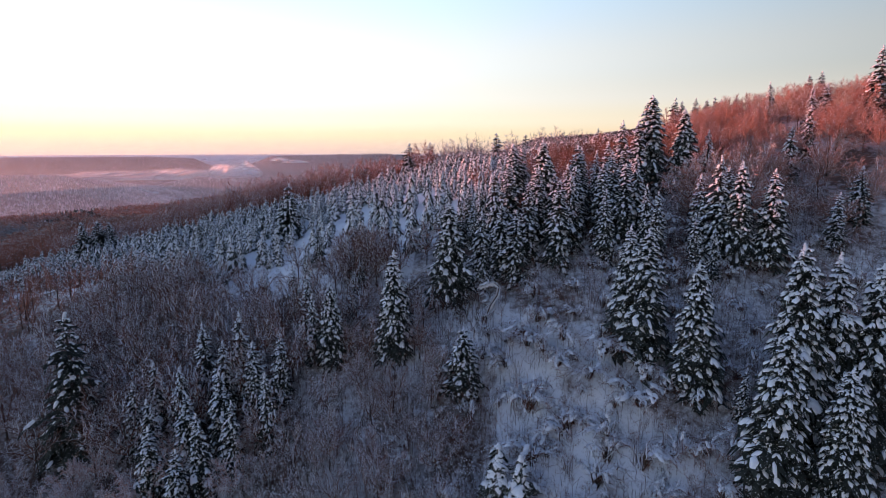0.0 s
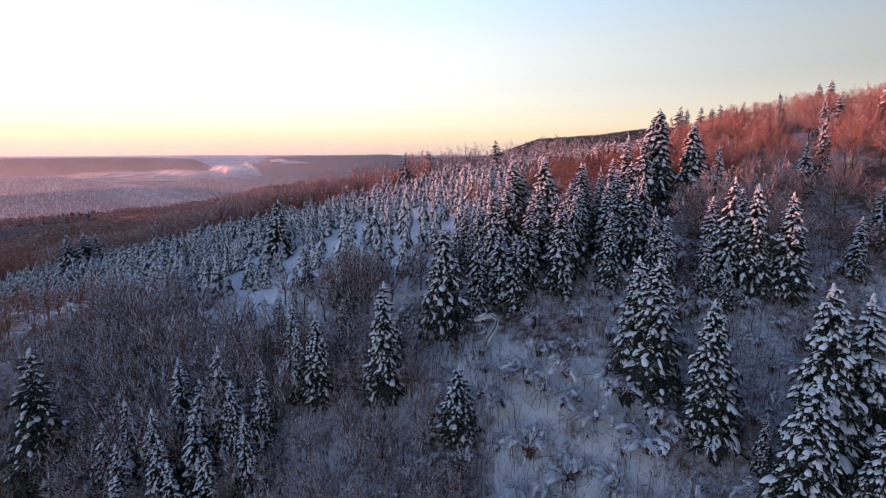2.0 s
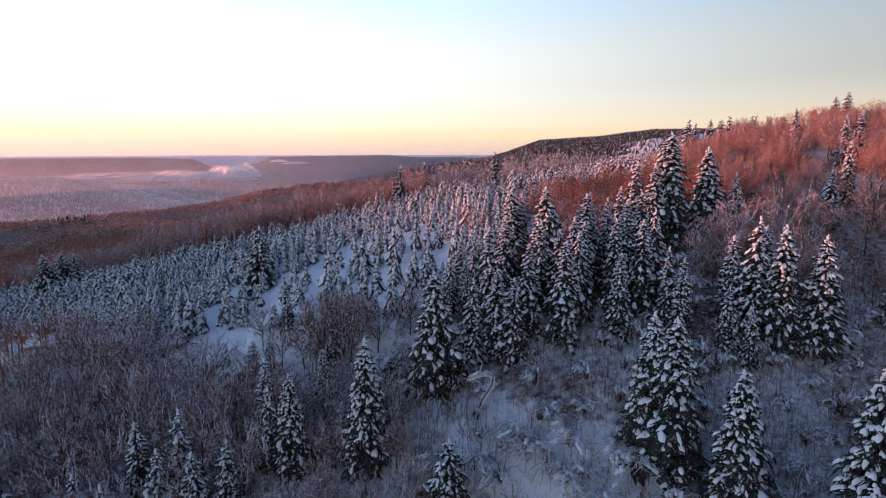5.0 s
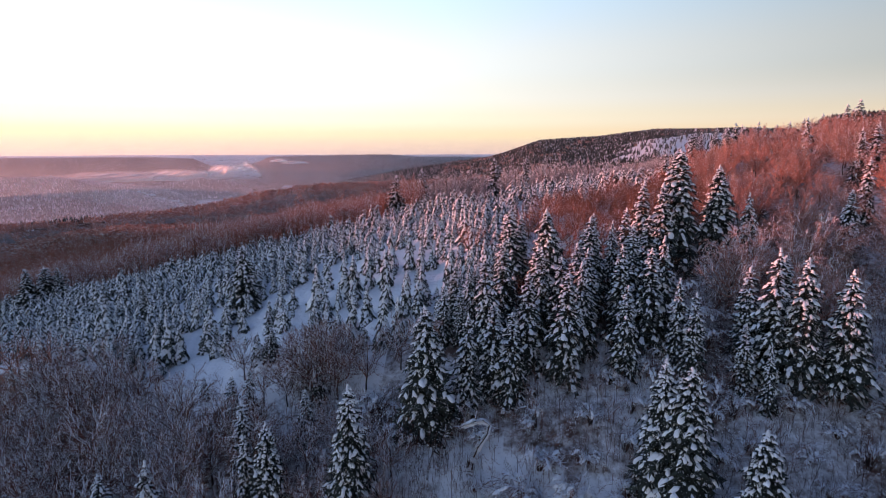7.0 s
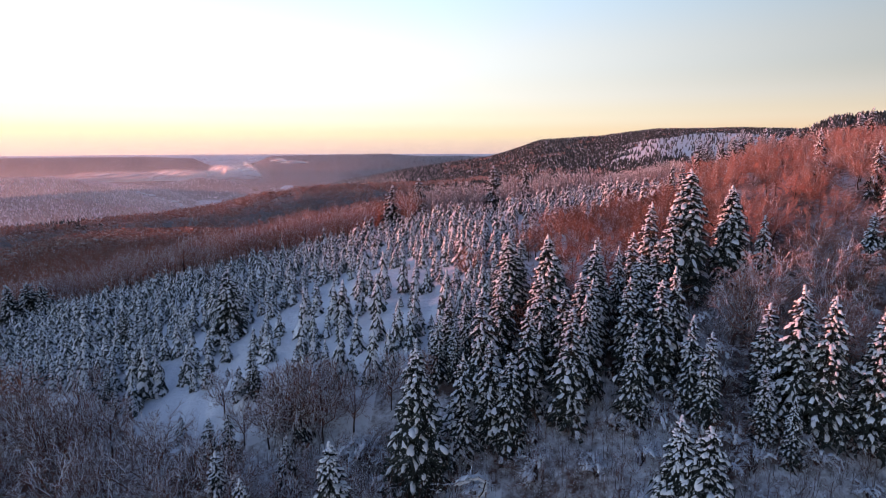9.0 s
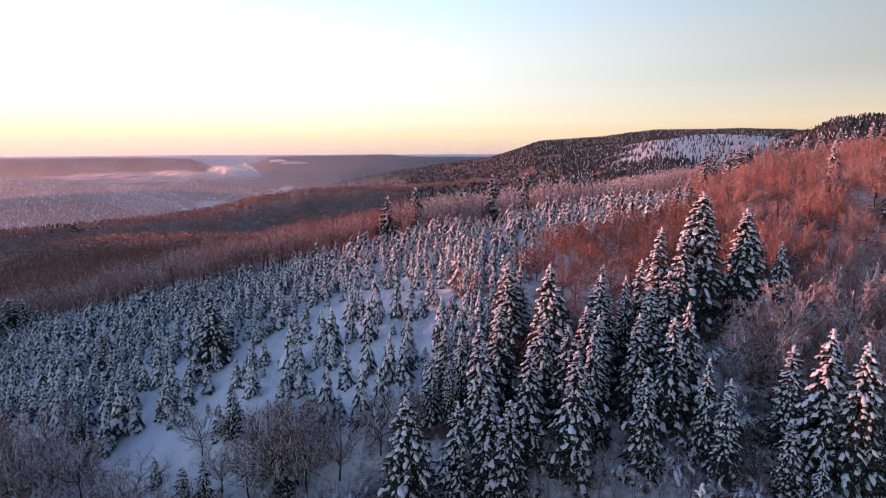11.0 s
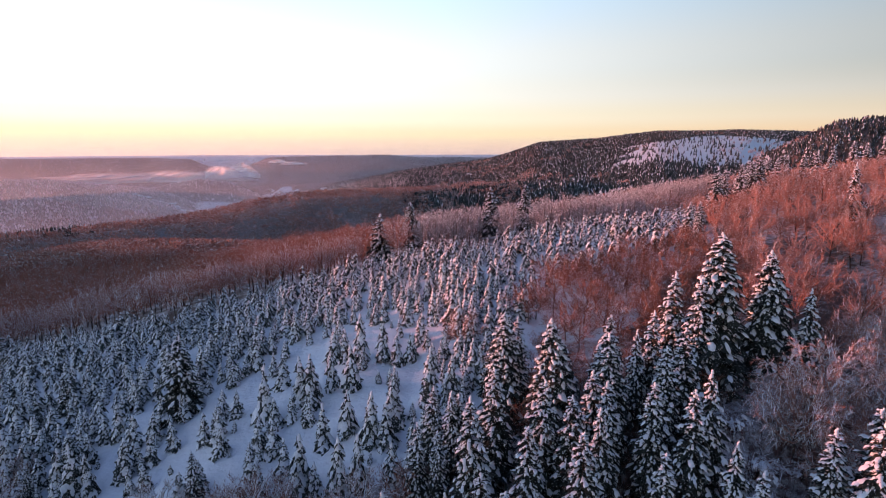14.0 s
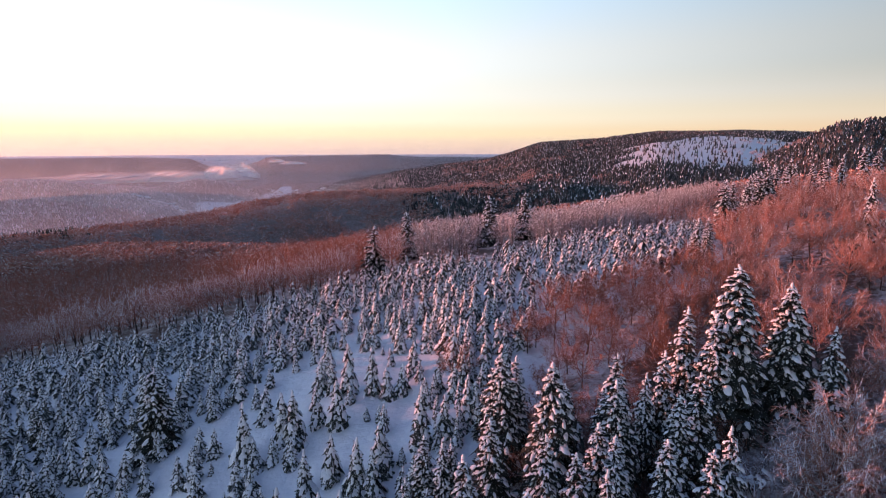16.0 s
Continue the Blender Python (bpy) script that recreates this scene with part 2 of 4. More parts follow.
CLEARING = [(-150, 205), (-135, 160), (-95, 138), (-58, 122), (-42, 111), (-28, 104), (-6, 107), (4, 113), (13, 124), (24, 134), (40, 141), (60, 160),
            (74, 195), (84, 222), (88, 244), (77, 243), (64, 230), (53, 219), (43, 211), (31, 207), (20, 201), (7, 200), (-2, 204), (-11, 203), (-23, 199), (-36, 197), (-67, 187), (-120, 202)]
GLADE = [(6, 62), (34, 60), (32, 78), (20, 84), (10, 92), (4, 88), (8, 76)]
MEADOWS = [(-1130, 2216, 40), (-1055, 2230, 34), (-946, 2141, 34), (-985, 2160, 24), (-973, 3466, 50), (-800, 3330, 45), (-716, 3243, 40)]
SNOWFIELD = [(342, 1145), (433, 1004), (547, 945), (696, 1087), (830, 1416), (677, 1552), (454, 1424)]


def snowy(x, y):
    """The open snowfield on the far hill, with ragged edges."""
    return inside(x + 45 * wobble(x, y, 170, 51), y + 70 * wobble(x, y, 210, 52), SNOWFIELD)


def mesh_of(name, v, tri, materials, index=None, flat=False):
    me = bpy.data.meshes.new(name)
    v, tri = np.asarray(v, np.float32), np.asarray(tri, np.int32)
    me.vertices.add(len(v))
    me.vertices.foreach_set("co", v.ravel())
    me.loops.add(tri.size)
    me.loops.foreach_set("vertex_index", tri.ravel())
    me.polygons.add(len(tri))
    me.polygons.foreach_set("loop_start", np.arange(0, tri.size, 3, dtype=np.int32))
    me.polygons.foreach_set("loop_total", np.full(len(tri), 3, np.int32))
    for m in materials:
        me.materials.append(m)
    if index is not None:
        me.polygons.foreach_set("material_index", np.asarray(index, np.int32))
    me.polygons.foreach_set("use_smooth", np.full(len(tri), not flat))
    me.update(calc_edges=True)
    return me


def build_ground():
    bearings = np.radians(np.concatenate([np.arange(-50, 50, 0.5), np.arange(50, 310, 5.0)]))
    radii = [3.0]
    while radii[-1] < 4980:
        radii.append(radii[-1] + max(2.0, radii[-1] * 0.018))
    radii = np.array(radii)
    na, nr = len(bearings), len(radii)
    x = HUB[0] + radii[:, None] * np.sin(bearings)[None]
    y = HUB[1] + radii[:, None] * np.cos(bearings)[None]
    z = land(x, y)
    v = np.concatenate([np.stack([x, y, z], -1).reshape(-1, 3), [[HUB[0], HUB[1], float(land(*HUB))]]])
    i = np.arange(nr - 1)[:, None] * na + np.arange(na)[None]
    j = np.arange(nr - 1)[:, None] * na + (np.arange(na)[None] + 1) % na
    tri = np.concatenate([np.stack([i, i + na, j + na], -1).reshape(-1, 3), np.stack([i, j + na, j], -1).reshape(-1, 3)])
    fan = np.stack([np.full(na, len(v) - 1), np.arange(na), (np.arange(na) + 1) % na], -1)
    tri = np.concatenate([tri, fan])[:, ::-1]
    me = mesh_of("ground", v, tri, [GROUND])
    px, py = v[:, 0], v[:, 1]
    jx, jy = px + 3.5 * wobble(px, py, 15, 41), py + 3.5 * wobble(px, py, 14, 42)
    litter = np.where(py < 105, 0.52, 0.62) + 0.12 * wobble(px, py, 15, 43)
    litter += np.where(py < 105, np.interp(px + 5 * wobble(px, py, 11, 48), [-34, -12, 4, 12], [0.08, -0.05, -0.05, 0.0]), 0)
    far = np.hypot(px - HUB[0], py - HUB[1])
    litter[inside(jx, jy, CLEARING) | snowy(px, py)] = 0.0
    open_floor = inside(jx + 2.5 * wobble(px, py, 6, 46), jy + 2.5 * wobble(px, py, 6, 47), GLADE)
    litter[open_floor] = 0.22 + 0.2 * wobble(px, py, 9, 44)[open_floor]
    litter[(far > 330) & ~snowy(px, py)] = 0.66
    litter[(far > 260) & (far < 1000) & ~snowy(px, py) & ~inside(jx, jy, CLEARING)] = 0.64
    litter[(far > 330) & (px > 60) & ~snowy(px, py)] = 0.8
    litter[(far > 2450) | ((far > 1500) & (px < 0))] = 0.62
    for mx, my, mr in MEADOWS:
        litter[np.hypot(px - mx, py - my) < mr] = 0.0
    # beyond 4750 snow colour stands in for horizon haze; the valley floor is snowfield
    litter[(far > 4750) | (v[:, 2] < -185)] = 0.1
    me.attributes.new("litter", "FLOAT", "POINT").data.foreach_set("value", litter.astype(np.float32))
    return tagged(new("ground", me), "snow-covered hillside falling to a wooded valley", "ground", kind="structure")


build_ground()


# ---- shapes for trees ----
class Shape:
    """Vertices and triangles with a material number each."""

    def __init__(self):
        self.v, self.t, self.m = [], [], []

    def grid(self, rows, m):
        """Rows of equally many points, joined as a sheet."""
        n0, w = len(self.v), len(rows[0])
        for r in rows:
            self.v.extend(r)
        for i in range(len(rows) - 1):
            for j in range(w - 1):
                a0 = n0 + i * w + j
                self.t += [(a0, a0 + 1, a0 + w + 1), (a0, a0 + w + 1, a0 + w)]
                self.m += [m, m]

    def tube(self, p, q, r0, r1, m, n=3):
        p, q = np.asarray(p, float), np.asarray(q, float)
        d = q - p
        d = d / (np.linalg.norm(d) + 1e-9)
        s = np.cross(d, (0, 0, 1) if abs(d[2]) < 0.9 else (1, 0, 0))
        s /= np.linalg.norm(s)
        u = np.cross(s, d)
        rows = []
        for c, r in ((p, r0), (q, r1)):
            rows.append([c + r * (math.cos(6.2832 * k / n) * s + math.sin(6.2832 * k / n) * u) for k in range(n)])
        n0 = len(self.v)
        self.v.extend(rows[0] + rows[1])
        for k in range(n):
            k1 = (k + 1) % n
            self.t += [(n0 + k, n0 + k1, n0 + n + k1), (n0 + k, n0 + n + k1, n0 + n + k)]
            self.m += [m, m]

    def blade(self, p, q, w, m, rng, up=False):
        """A thin twig: two triangles, or the snow that lies along it."""
        p, q = np.asarray(p, float), np.asarray(q, float)
        s = np.cross(q - p, (0, 0, 1) if up else rng.normal(size=3))
        s = s / (np.linalg.norm(s) + 1e-9) * w * 0.5
        lift = np.array((0, 0, w * 0.6)) if up else 0
        n0 = len(self.v)
        self.v += [p - s + lift, p + s + lift, q + s * 0.45 + lift, q - s * 0.45 + lift]
        self.t += [(n0, n0 + 1, n0 + 2), (n0, n0 + 2, n0 + 3)]
        self.m += [m, m]

    def arrays(self):
        return np.array(self.v, float), np.array(self.t, int), np.array(self.m, int)


def bough_line(z, az, length, rise, droop, steps):
    """Points along a drooping bough."""
    c, s = math.cos(az), math.sin(az)
    return [np.array((c * length * u, s * length * u, z + length * (rise * u - droop * u * u))) for u in steps]


def lump(s, c, along, side, a, b, h, rng, n=6, mid=True):
    """A soft uneven pillow of snow lying on a bough: its rim hangs over, its back is rounded."""
    up = np.cross(along, side)
    if up[2] < 0:
        up = -up
    turns = [6.2832 * (k + rng.uniform(-0.25, 0.25)) / n for k in range(n)]
    wild = [rng.uniform(0.72, 1.28) for k in range(n)]
    n0 = len(s.v)
    for t, w in zip(turns, wild):
        s.v.append(c + along * (a * w * math.cos(t)) + side * (b * w * math.sin(t)) - up * (h * 0.15) - np.array((0, 0, h * rng.uniform(0.2, 0.75))))
    if mid:
        for t, w in zip(turns, wild):
            s.v.append(c + along * (a * w * 0.68 * math.cos(t)) + side * (b * w * 0.72 * math.sin(t)) + up * (h * rng.uniform(0.5, 0.85)))
    s.v.append(c + up * h)
    top, last = len(s.v) - 1, n0 + (n if mid else 0)
    for k in range(n):
        k1 = (k + 1) % n
        if mid:
            s.t += [(n0 + k, n0 + k1, n0 + n + k1), (n0 + k, n0 + n + k1, n0 + n + k)]
            s.m += [2, 2]
        s.t.append((last + k, last + k1, top))
        s.m.append(2)


def spruce_shape(seed, whorls=28, per=9, spread=0.17, snow=0.8, bare=0.05, full=0.66, fine=True, paw=1.0, hang=0.0, stations=4, cap=0.014):
    """A snow-laden spruce of height 1: trunk 0, needles 1, snow 2. Boughs carry hanging side twigs and pillows of snow."""
    rng = np.random.RandomState(seed)
    s = Shape()
    s.tube((0, 0, -0.03), (0, 0, 0.97), 0.014, 0.003, 0, 5)
    lop, phase = rng.uniform(0.05, 0.2), rng.uniform(0, 6.28)
    for w in range(whorls):
        f = (w + 0.5) / whorls
        z = bare + (0.965 - bare) * f ** 0.93
        reach = spread * (1 - f) ** full * (0.8 + 0.2 * min(1, f * 7)) * rng.uniform(0.85, 1.12) + 0.016
        count = max(4, int(round(per * (1.2 - 0.62 * f))))
        turn = rng.uniform(0, 6.28)
        for b in range(count):
            az = turn + 6.2832 * (b + rng.uniform(-0.38, 0.38)) / count
            length = reach * rng.uniform(0.62, 1.15) * (1.22 if rng.uniform() < 0.1 else 1.0) * (1 + lop * math.sin(az + phase))
            rise = 0.02 + 0.42 * f * (1 - hang) + rng.uniform(-0.12, 0.12)
            droop = 0.62 + hang * 0.6 - 0.2 * f + rng.uniform(-0.15, 0.3)
            zz = z + rng.uniform(-0.8, 0.8) / whorls
            out, side = np.array((math.cos(az), math.sin(az), 0)), np.array((-math.sin(az), math.cos(az), 0))
            steps = np.linspace(0.08, 1.0, stations + 1)
            pts = bough_line(zz, az, length, rise, droop, steps)
            wide = length * 0.15 + 0.006
            rows = []
            for k, c in enumerate(pts):
                wk = wide * (0.45, 1.0, 0.95, 0.7, 0.45, 0.3)[k] * rng.uniform(0.7, 1.25)
                rows.append([c - side * wk - (0, 0, wk * rng.uniform(0.5, 1.0)), c, c + side * wk - (0, 0, wk * rng.uniform(0.5, 1.0))])
            rows[-1] = [pts[-1]] * 3
            s.grid(rows, 1)
            for k in range(1, stations + 1):
                for sgn in (-1, 1):
                    c = pts[k - 1] + (pts[k] - pts[k - 1]) * rng.uniform(0.2, 0.9)
                    far = wide * rng.uniform(1.3, 2.5) * (1.25 - 0.55 * k / stations)
                    e = c + side * (sgn * far) + out * (far * rng.uniform(0.3, 1.0)) - (0, 0, far * rng.uniform(0.35, 1.3))
                    d = (pts[k] - pts[k - 1]) * rng.uniform(0.3, 0.5)
                    n0 = len(s.v)
                    s.v += [c - d, c + d, e]
                    s.t.append((n0, n0 + 1, n0 + 2))
                    s.m.append(1)
            load = snow * (0.85 + 0.3 * f) * (0.68 + 0.32 * min(1.0, 2.6 * f))
            for spot, swing, size, chance in ((0.78, 0.0, 1.0, load), (0.46, 0.0, 0.75, load * 0.8), (0.66, 0.75, 0.75, load * 0.8), (0.66, -0.75, 0.75, load * 0.8), (0.36, 0.9, 0.6, load * 0.4), (0.36, -0.9, 0.6, load * 0.4)):
                if rng.uniform() > chance:
                    continue
                u = spot + rng.uniform(-0.09, 0.09)
                c, ahead = bough_line(zz, az, length, rise, droop, (u, u + 0.1))
                ahead = (ahead - c) / np.linalg.norm(ahead - c)
                swing = swing + rng.uniform(-0.25, 0.25)
                way = ahead * math.cos(swing) + side * math.sin(swing) - np.array((0, 0, 0.35 * abs(math.sin(swing)) + 0.1))
                way = way / np.linalg.norm(way)
                cross = np.cross(way, np.cross((0, 0, 1.0), way))
                cross = np.cross(way, cross / (np.linalg.norm(cross) + 1e-9))
                big = paw * size * rng.uniform(0.7, 1.35)
                a, wd = (0.15 * length + 0.007) * big, (0.062 * length + 0.0048) * big * rng.uniform(0.8, 1.25)
                lump(s, c + way * a * 0.7 * min(1.0, abs(swing) + 0.2) + (0, 0, 0.003), way, cross, a, wd, (0.028 * length + 0.005) * big, rng, 6 if fine else 5, fine)
    for zc, r in ((0.955, 1.0), (0.98, 0.85), (0.997, 0.6)):
        lump(s, np.array((rng.normal() * 0.003, rng.normal() * 0.003, zc)), np.array((1.0, 0, 0)), np.array((0, 1.0, 0)), cap * r, cap * r, cap * 1.1 * r, rng, 6, True)
    return s.arrays()


def young_shape(seed, whorls, per, spread, rich=True):
    """A young spruce under snow, of height 1: hanging boughs, each under a pillow of snow, and a round white head."""
    rng = np.random.RandomState(seed)
    s = Shape()
    s.tube((0, 0, -0.03), (0, 0, 0.93), 0.014, 0.004, 0)
    lean = rng.normal(size=2) * 0.05
    n_lump = 6 if rich else 4
    for w in range(whorls):
        f = (w + 0.5) / whorls
        z = 0.06 + 0.86 * f
        reach = spread * (1 - f) ** 0.62 * rng.uniform(0.7, 1.2) + 0.03
        count = max(3, int(round(per * (1.2 - 0.5 * f))))
        turn = rng.uniform(0, 6.28)
        for k in range(count):
            az = turn + 6.2832 * (k + rng.uniform(-0.35, 0.35)) / count
            out, side = np.array((math.cos(az), math.sin(az), 0)), np.array((-math.sin(az), math.cos(az), 0))
            length = reach * rng.uniform(0.55, 1.3)
            wide = (0.022 + 0.22 * length) * rng.uniform(0.7, 1.3)
            zz = z + rng.uniform(-1.0, 1.0) / whorls
            sag = rng.uniform(0.25, 0.7)
            root = np.array((lean[0] * zz, lean[1] * zz, zz + 0.02))
            mid = root + out * length * 0.6 - (0, 0, sag * 0.6 * length + 0.02)
            tip = root + out * length - (0, 0, length * (sag + rng.uniform(0.35, 0.7)) + 0.02)
            n0 = len(s.v)
            s.v += [root, mid - side * wide - (0, 0, wide * rng.uniform(0.8, 1.6)), mid, mid + side * wide - (0, 0, wide * rng.uniform(0.8, 1.6)), tip]
            s.t += [(n0, n0 + 1, n0 + 2), (n0, n0 + 2, n0 + 3), (n0 + 1, n0 + 4, n0 + 2), (n0 + 2, n0 + 4, n0 + 3)]
            s.m += [1] * 4
            if rich:
                for sgn in (-1, 1):
                    n0 = len(s.v)
                    s.v += [mid, mid + (tip - mid) * 0.6, mid + side * (sgn * wide * rng.uniform(1.3, 2.0)) + out * wide * 0.6 - (0, 0, wide * rng.uniform(0.8, 2.0))]
                    s.t.append((n0, n0 + 1, n0 + 2))
                    s.m.append(1)
            ahead = (tip - mid) / np.linalg.norm(tip - mid)
            for swing, at in (((0.0, 0.25), (0.8, 0.0), (-0.8, 0.0), (0.0, -0.75)) if rich else ((0.25, 0.2), (-0.5, -0.5))):
                if rng.uniform() < 0.78:
                    way = ahead * math.cos(swing) + side * math.sin(swing)
                    cross = side * math.cos(swing) - ahead * math.sin(swing)
                    big = rng.uniform(0.75, 1.3) * (1.0 if rich else 1.35)
                    lump(s, mid + (tip - mid) * at + way * 0.1 * length + (0, 0, 0.008), way, cross, (0.24 * length + 0.014) * big, (0.12 * length + 0.011) * big, (0.05 * length + 0.012) * big, rng, n_lump, False)
    for zc, r in ((0.93, 1.0), (0.972, 0.7)):
        lump(s, np.array((lean[0], lean[1], zc)), np.array((1.0, 0, 0)), np.array((0, 1.0, 0)), 0.036 * r, 0.036 * r, 0.04 * r, rng, n_lump + 1, rich)
    return s.arrays()


def spray(s, c, way, length, count, width, rng, m=1, spread=0.5):
    """A fan of fine twigs, one thin triangle each."""
    for t in range(count):
        d = way + rng.normal(size=3) * spread
        d = d / (np.linalg.norm(d) + 1e-9) * length * rng.uniform(0.5, 1.15)
        o = c + d * rng.uniform(-0.25, 0.35)
        w = np.cross(d, rng.normal(size=3))
        w = w / (np.linalg.norm(w) + 1e-9) * width * 0.5
        n0 = len(s.v)
        s.v += [o - w, o + w, o + d]
        s.t.append((n0, n0 + 1, n0 + 2))
        s.m.append(m)


def crown_point(rng, wide, low, high, centre):
    """A place on the rounded hull of a crown, and the way out from its heart."""
    az, up = rng.uniform(0, 6.28), rng.uniform(-0.45, 1.0)
    ring = math.sqrt(max(0.0, 1 - up * up))
    lift = (high - centre) if up > 0 else (centre - low)
    p = np.array((math.cos(az) * ring * wide, math.sin(az) * ring * wide, up * lift))
    return p + (0, 0, centre), p / np.linalg.norm(p)


def beech_shape(seed, limbs=9, sides=13, twigs=13, wide=0.40, snow=0.8, twig=0.0036, tips=0.1, reach=0.09, line=1.0, droop=0.0, pace=0.062):
    """A bare broadleaf tree of height 1: bark 0, branches and twigs 1, snow 2. Limbs sweep up and out, side branches bend from them, fine twigs end them."""
    rng = np.random.RandomState(seed)
    s = Shape()
    lean = rng.normal(size=2) * 0.04
    heights = (-0.03, 0.12, 0.26, 0.42, 0.6)
    spine = [np.array((lean[0] * h + rng.normal() * 0.006, lean[1] * h + rng.normal() * 0.006, h)) for h in heights]
    s.grid([[c + r * np.array((math.cos(i * 1.5708), math.sin(i * 1.5708), 0)) for i in range(5)] for c, r in zip(spine, (0.016, 0.013, 0.011, 0.008, 0.003))], 0)
    heart = np.array((lean[0] * 0.5, lean[1] * 0.5, 0.5))
    for i in range(limbs):
        az = 6.2832 * (i * 0.618 + rng.uniform(-0.08, 0.08))
        out = np.array((math.cos(az), math.sin(az), 0))
        far = wide * (1.0 - 0.75 * (i / limbs) ** 1.6) * rng.uniform(0.8, 1.1)
        top = 0.58 + 0.36 * (i / limbs) ** 0.8 * rng.uniform(0.85, 1.05)
        foot = spine[2] * (0, 0, 1) + (0, 0, rng.uniform(-0.06, 0.14))
        line_pts = []
        for u in (0.0, 0.3, 0.6, 0.85, 1.0):
            bend = rng.normal(size=3) * 0.018 * (u > 0)
            line_pts.append(foot + out * far * u ** 0.85 + (0, 0, (top - foot[2]) * (u ** 1.25 - droop * u * u * 0.35)) + bend)
        for k in range(4):
            s.tube(line_pts[k], line_pts[k + 1], 0.0090 - 0.0018 * k, 0.0074 - 0.0018 * k, 1)
            if rng.uniform() < snow:
                s.blade(line_pts[k], line_pts[k + 1], 0.0125 * line, 2, rng, True)
        for j in range(sides):
            u = 0.6 + 3.4 * (j + rng.uniform()) / sides
            k = min(3, int(u))
            c = line_pts[k] + (line_pts[k + 1] - line_pts[k]) * (u - k)
            away = c - heart
            way = away / (np.linalg.norm(away) + 1e-6) * 0.7 + rng.normal(size=3) * 0.6 + (0, 0, 0.45 - droop)
            way = way / np.linalg.norm(way)
            step = pace * rng.uniform(0.7, 1.3) * (1.15 - 0.12 * k)
            for seg in range(3):
                e = c + way * step
                s.blade(c, e, 0.0075 - 0.0014 * seg, 1, rng)
                if rng.uniform() < snow:
                    s.blade(c, e, (0.0098 - 0.001 * seg) * line, 2, rng, True)
                spray(s, e, way + (0, 0, 0.35 - droop), reach, twigs // 3 + (seg == 2), twig, rng, 1, 0.5)
                if tips:
                    for q in range(int(rng.poisson(tips * twigs / 3))):
                        d = (way + rng.normal(size=3) * 0.7) * reach * 0.42
                        s.blade(e, e + d, twig * 2.0 * line, 2, rng, True)
                way = way + rng.normal(size=3) * 0.35 + (0, 0, 0.12 - 0.7 * droop)
                way = way / np.linalg.norm(way)
                c = e
    return s.arrays()


def shrub_shape(seed, stems=19, snow=0.7):
    """A snow-bent shrub of height 1: arching stems, fine twigs, lumps of snow along them."""
    rng = np.random.RandomState(seed)
    s = Shape()
    bent = rng.uniform(0, 6.28)
    for i in range(stems):
        az = bent + rng.normal() * 1.1
        out = np.array((math.cos(az), math.sin(az), 0))
        reach, h = rng.uniform(0.25, 1.0), rng.uniform(0.45, 1.0)
        pts = [out * 0.08 - (0, 0, 0.05), out * reach * 0.3 + (0, 0, h * 0.7), out * reach * 0.7 + (0, 0, h), out * reach * 1.05 + (0, 0, h * 0.85), out * reach * 1.35 + (0, 0, h * 0.5)]
        s.tube(pts[0], pts[1], 0.016, 0.012, 0)
        for k in range(4):
            if k:
                s.blade(pts[k], pts[k + 1], 0.020, 1, rng)
            for t in range(5):
                c = pts[k] + (pts[k + 1] - pts[k]) * rng.uniform()
                e = c + rng.normal(size=3) * (0.16, 0.16, 0.12) + out * 0.08
                s.blade(c, e, 0.011, 1, rng)
                if k and rng.uniform() < snow:
                    s.blade(c, e, 0.036, 2, rng, True)
        if rng.uniform() < snow:
            side = np.cross(out, (0, 0, 1))
            for u in np.arange(rng.uniform(0.9, 1.6), rng.uniform(2.4, 3.9), 0.28):
                j = min(3, int(u))
                way = pts[j + 1] - pts[j]
                way = way / np.linalg.norm(way)
                c = pts[j] + (pts[j + 1] - pts[j]) * (u - j) + side * rng.normal() * 0.05
                big = rng.uniform(0.5, 1.4)
                lump(s, c, way, side, 0.12 * big, 0.065 * big, 0.055 * big, rng, 5, False)
    return s.arrays()


def bent_shape(seed):
    """A sapling bowed into a hook under its snow, in metres."""
    rng = np.random.RandomState(seed)
    s = Shape()
    knots = [(-0.5, 0, -0.2), (-0.4, 0, 1.0), (0.0, 0, 2.0), (0.7, 0, 3.0), (0.9, -0.1, 3.9), (0.3, -0.3, 4.4), (-0.8, -0.5, 4.2), (-1.5, -0.6, 3.9)]
    pts = [np.array(p, float) for p in knots]
    for k in range(len(pts) - 1):
        for t in range(7):
            c = pts[k] + (pts[k + 1] - pts[k]) * rng.uniform()
            e = c + rng.normal(size=3) * (0.5, 0.4, 0.4)
            s.blade(c, e, 0.03, 1, rng)
            if rng.uniform() < 0.7:
                s.blade(c, e, 0.09, 2, rng, True)
    s.grid([[p + (0.09 - 0.01 * k) * np.array((math.cos(i * 1.2566), math.sin(i * 1.2566), 0.3 * math.cos(i * 1.2566))) for i in range(6)] for k, p in enumerate(pts)], 0)
    for u in np.arange(1.3, 6.7, 0.17):
        j = int(u)
        d = pts[j + 1] - pts[j]
        d = d / np.linalg.norm(d)
        side = np.cross(d, (0, 1, 0.4))
        side = side / np.linalg.norm(side)
        big = rng.uniform(0.5, 1.2)
        lump(s, pts[j] + (pts[j + 1] - pts[j]) * (u - j) + side * rng.normal() * 0.06, d, side, 0.36 * big, 0.22 * big, 0.18 * big, rng, 6, True)
    return s.arrays()


def part(name, v, tri, materials, parent, label=""):
    ob = new(name, mesh_of(name, v, tri, materials))
    ob.parent = parent
    if label:
        tagged(ob, label)
    return ob


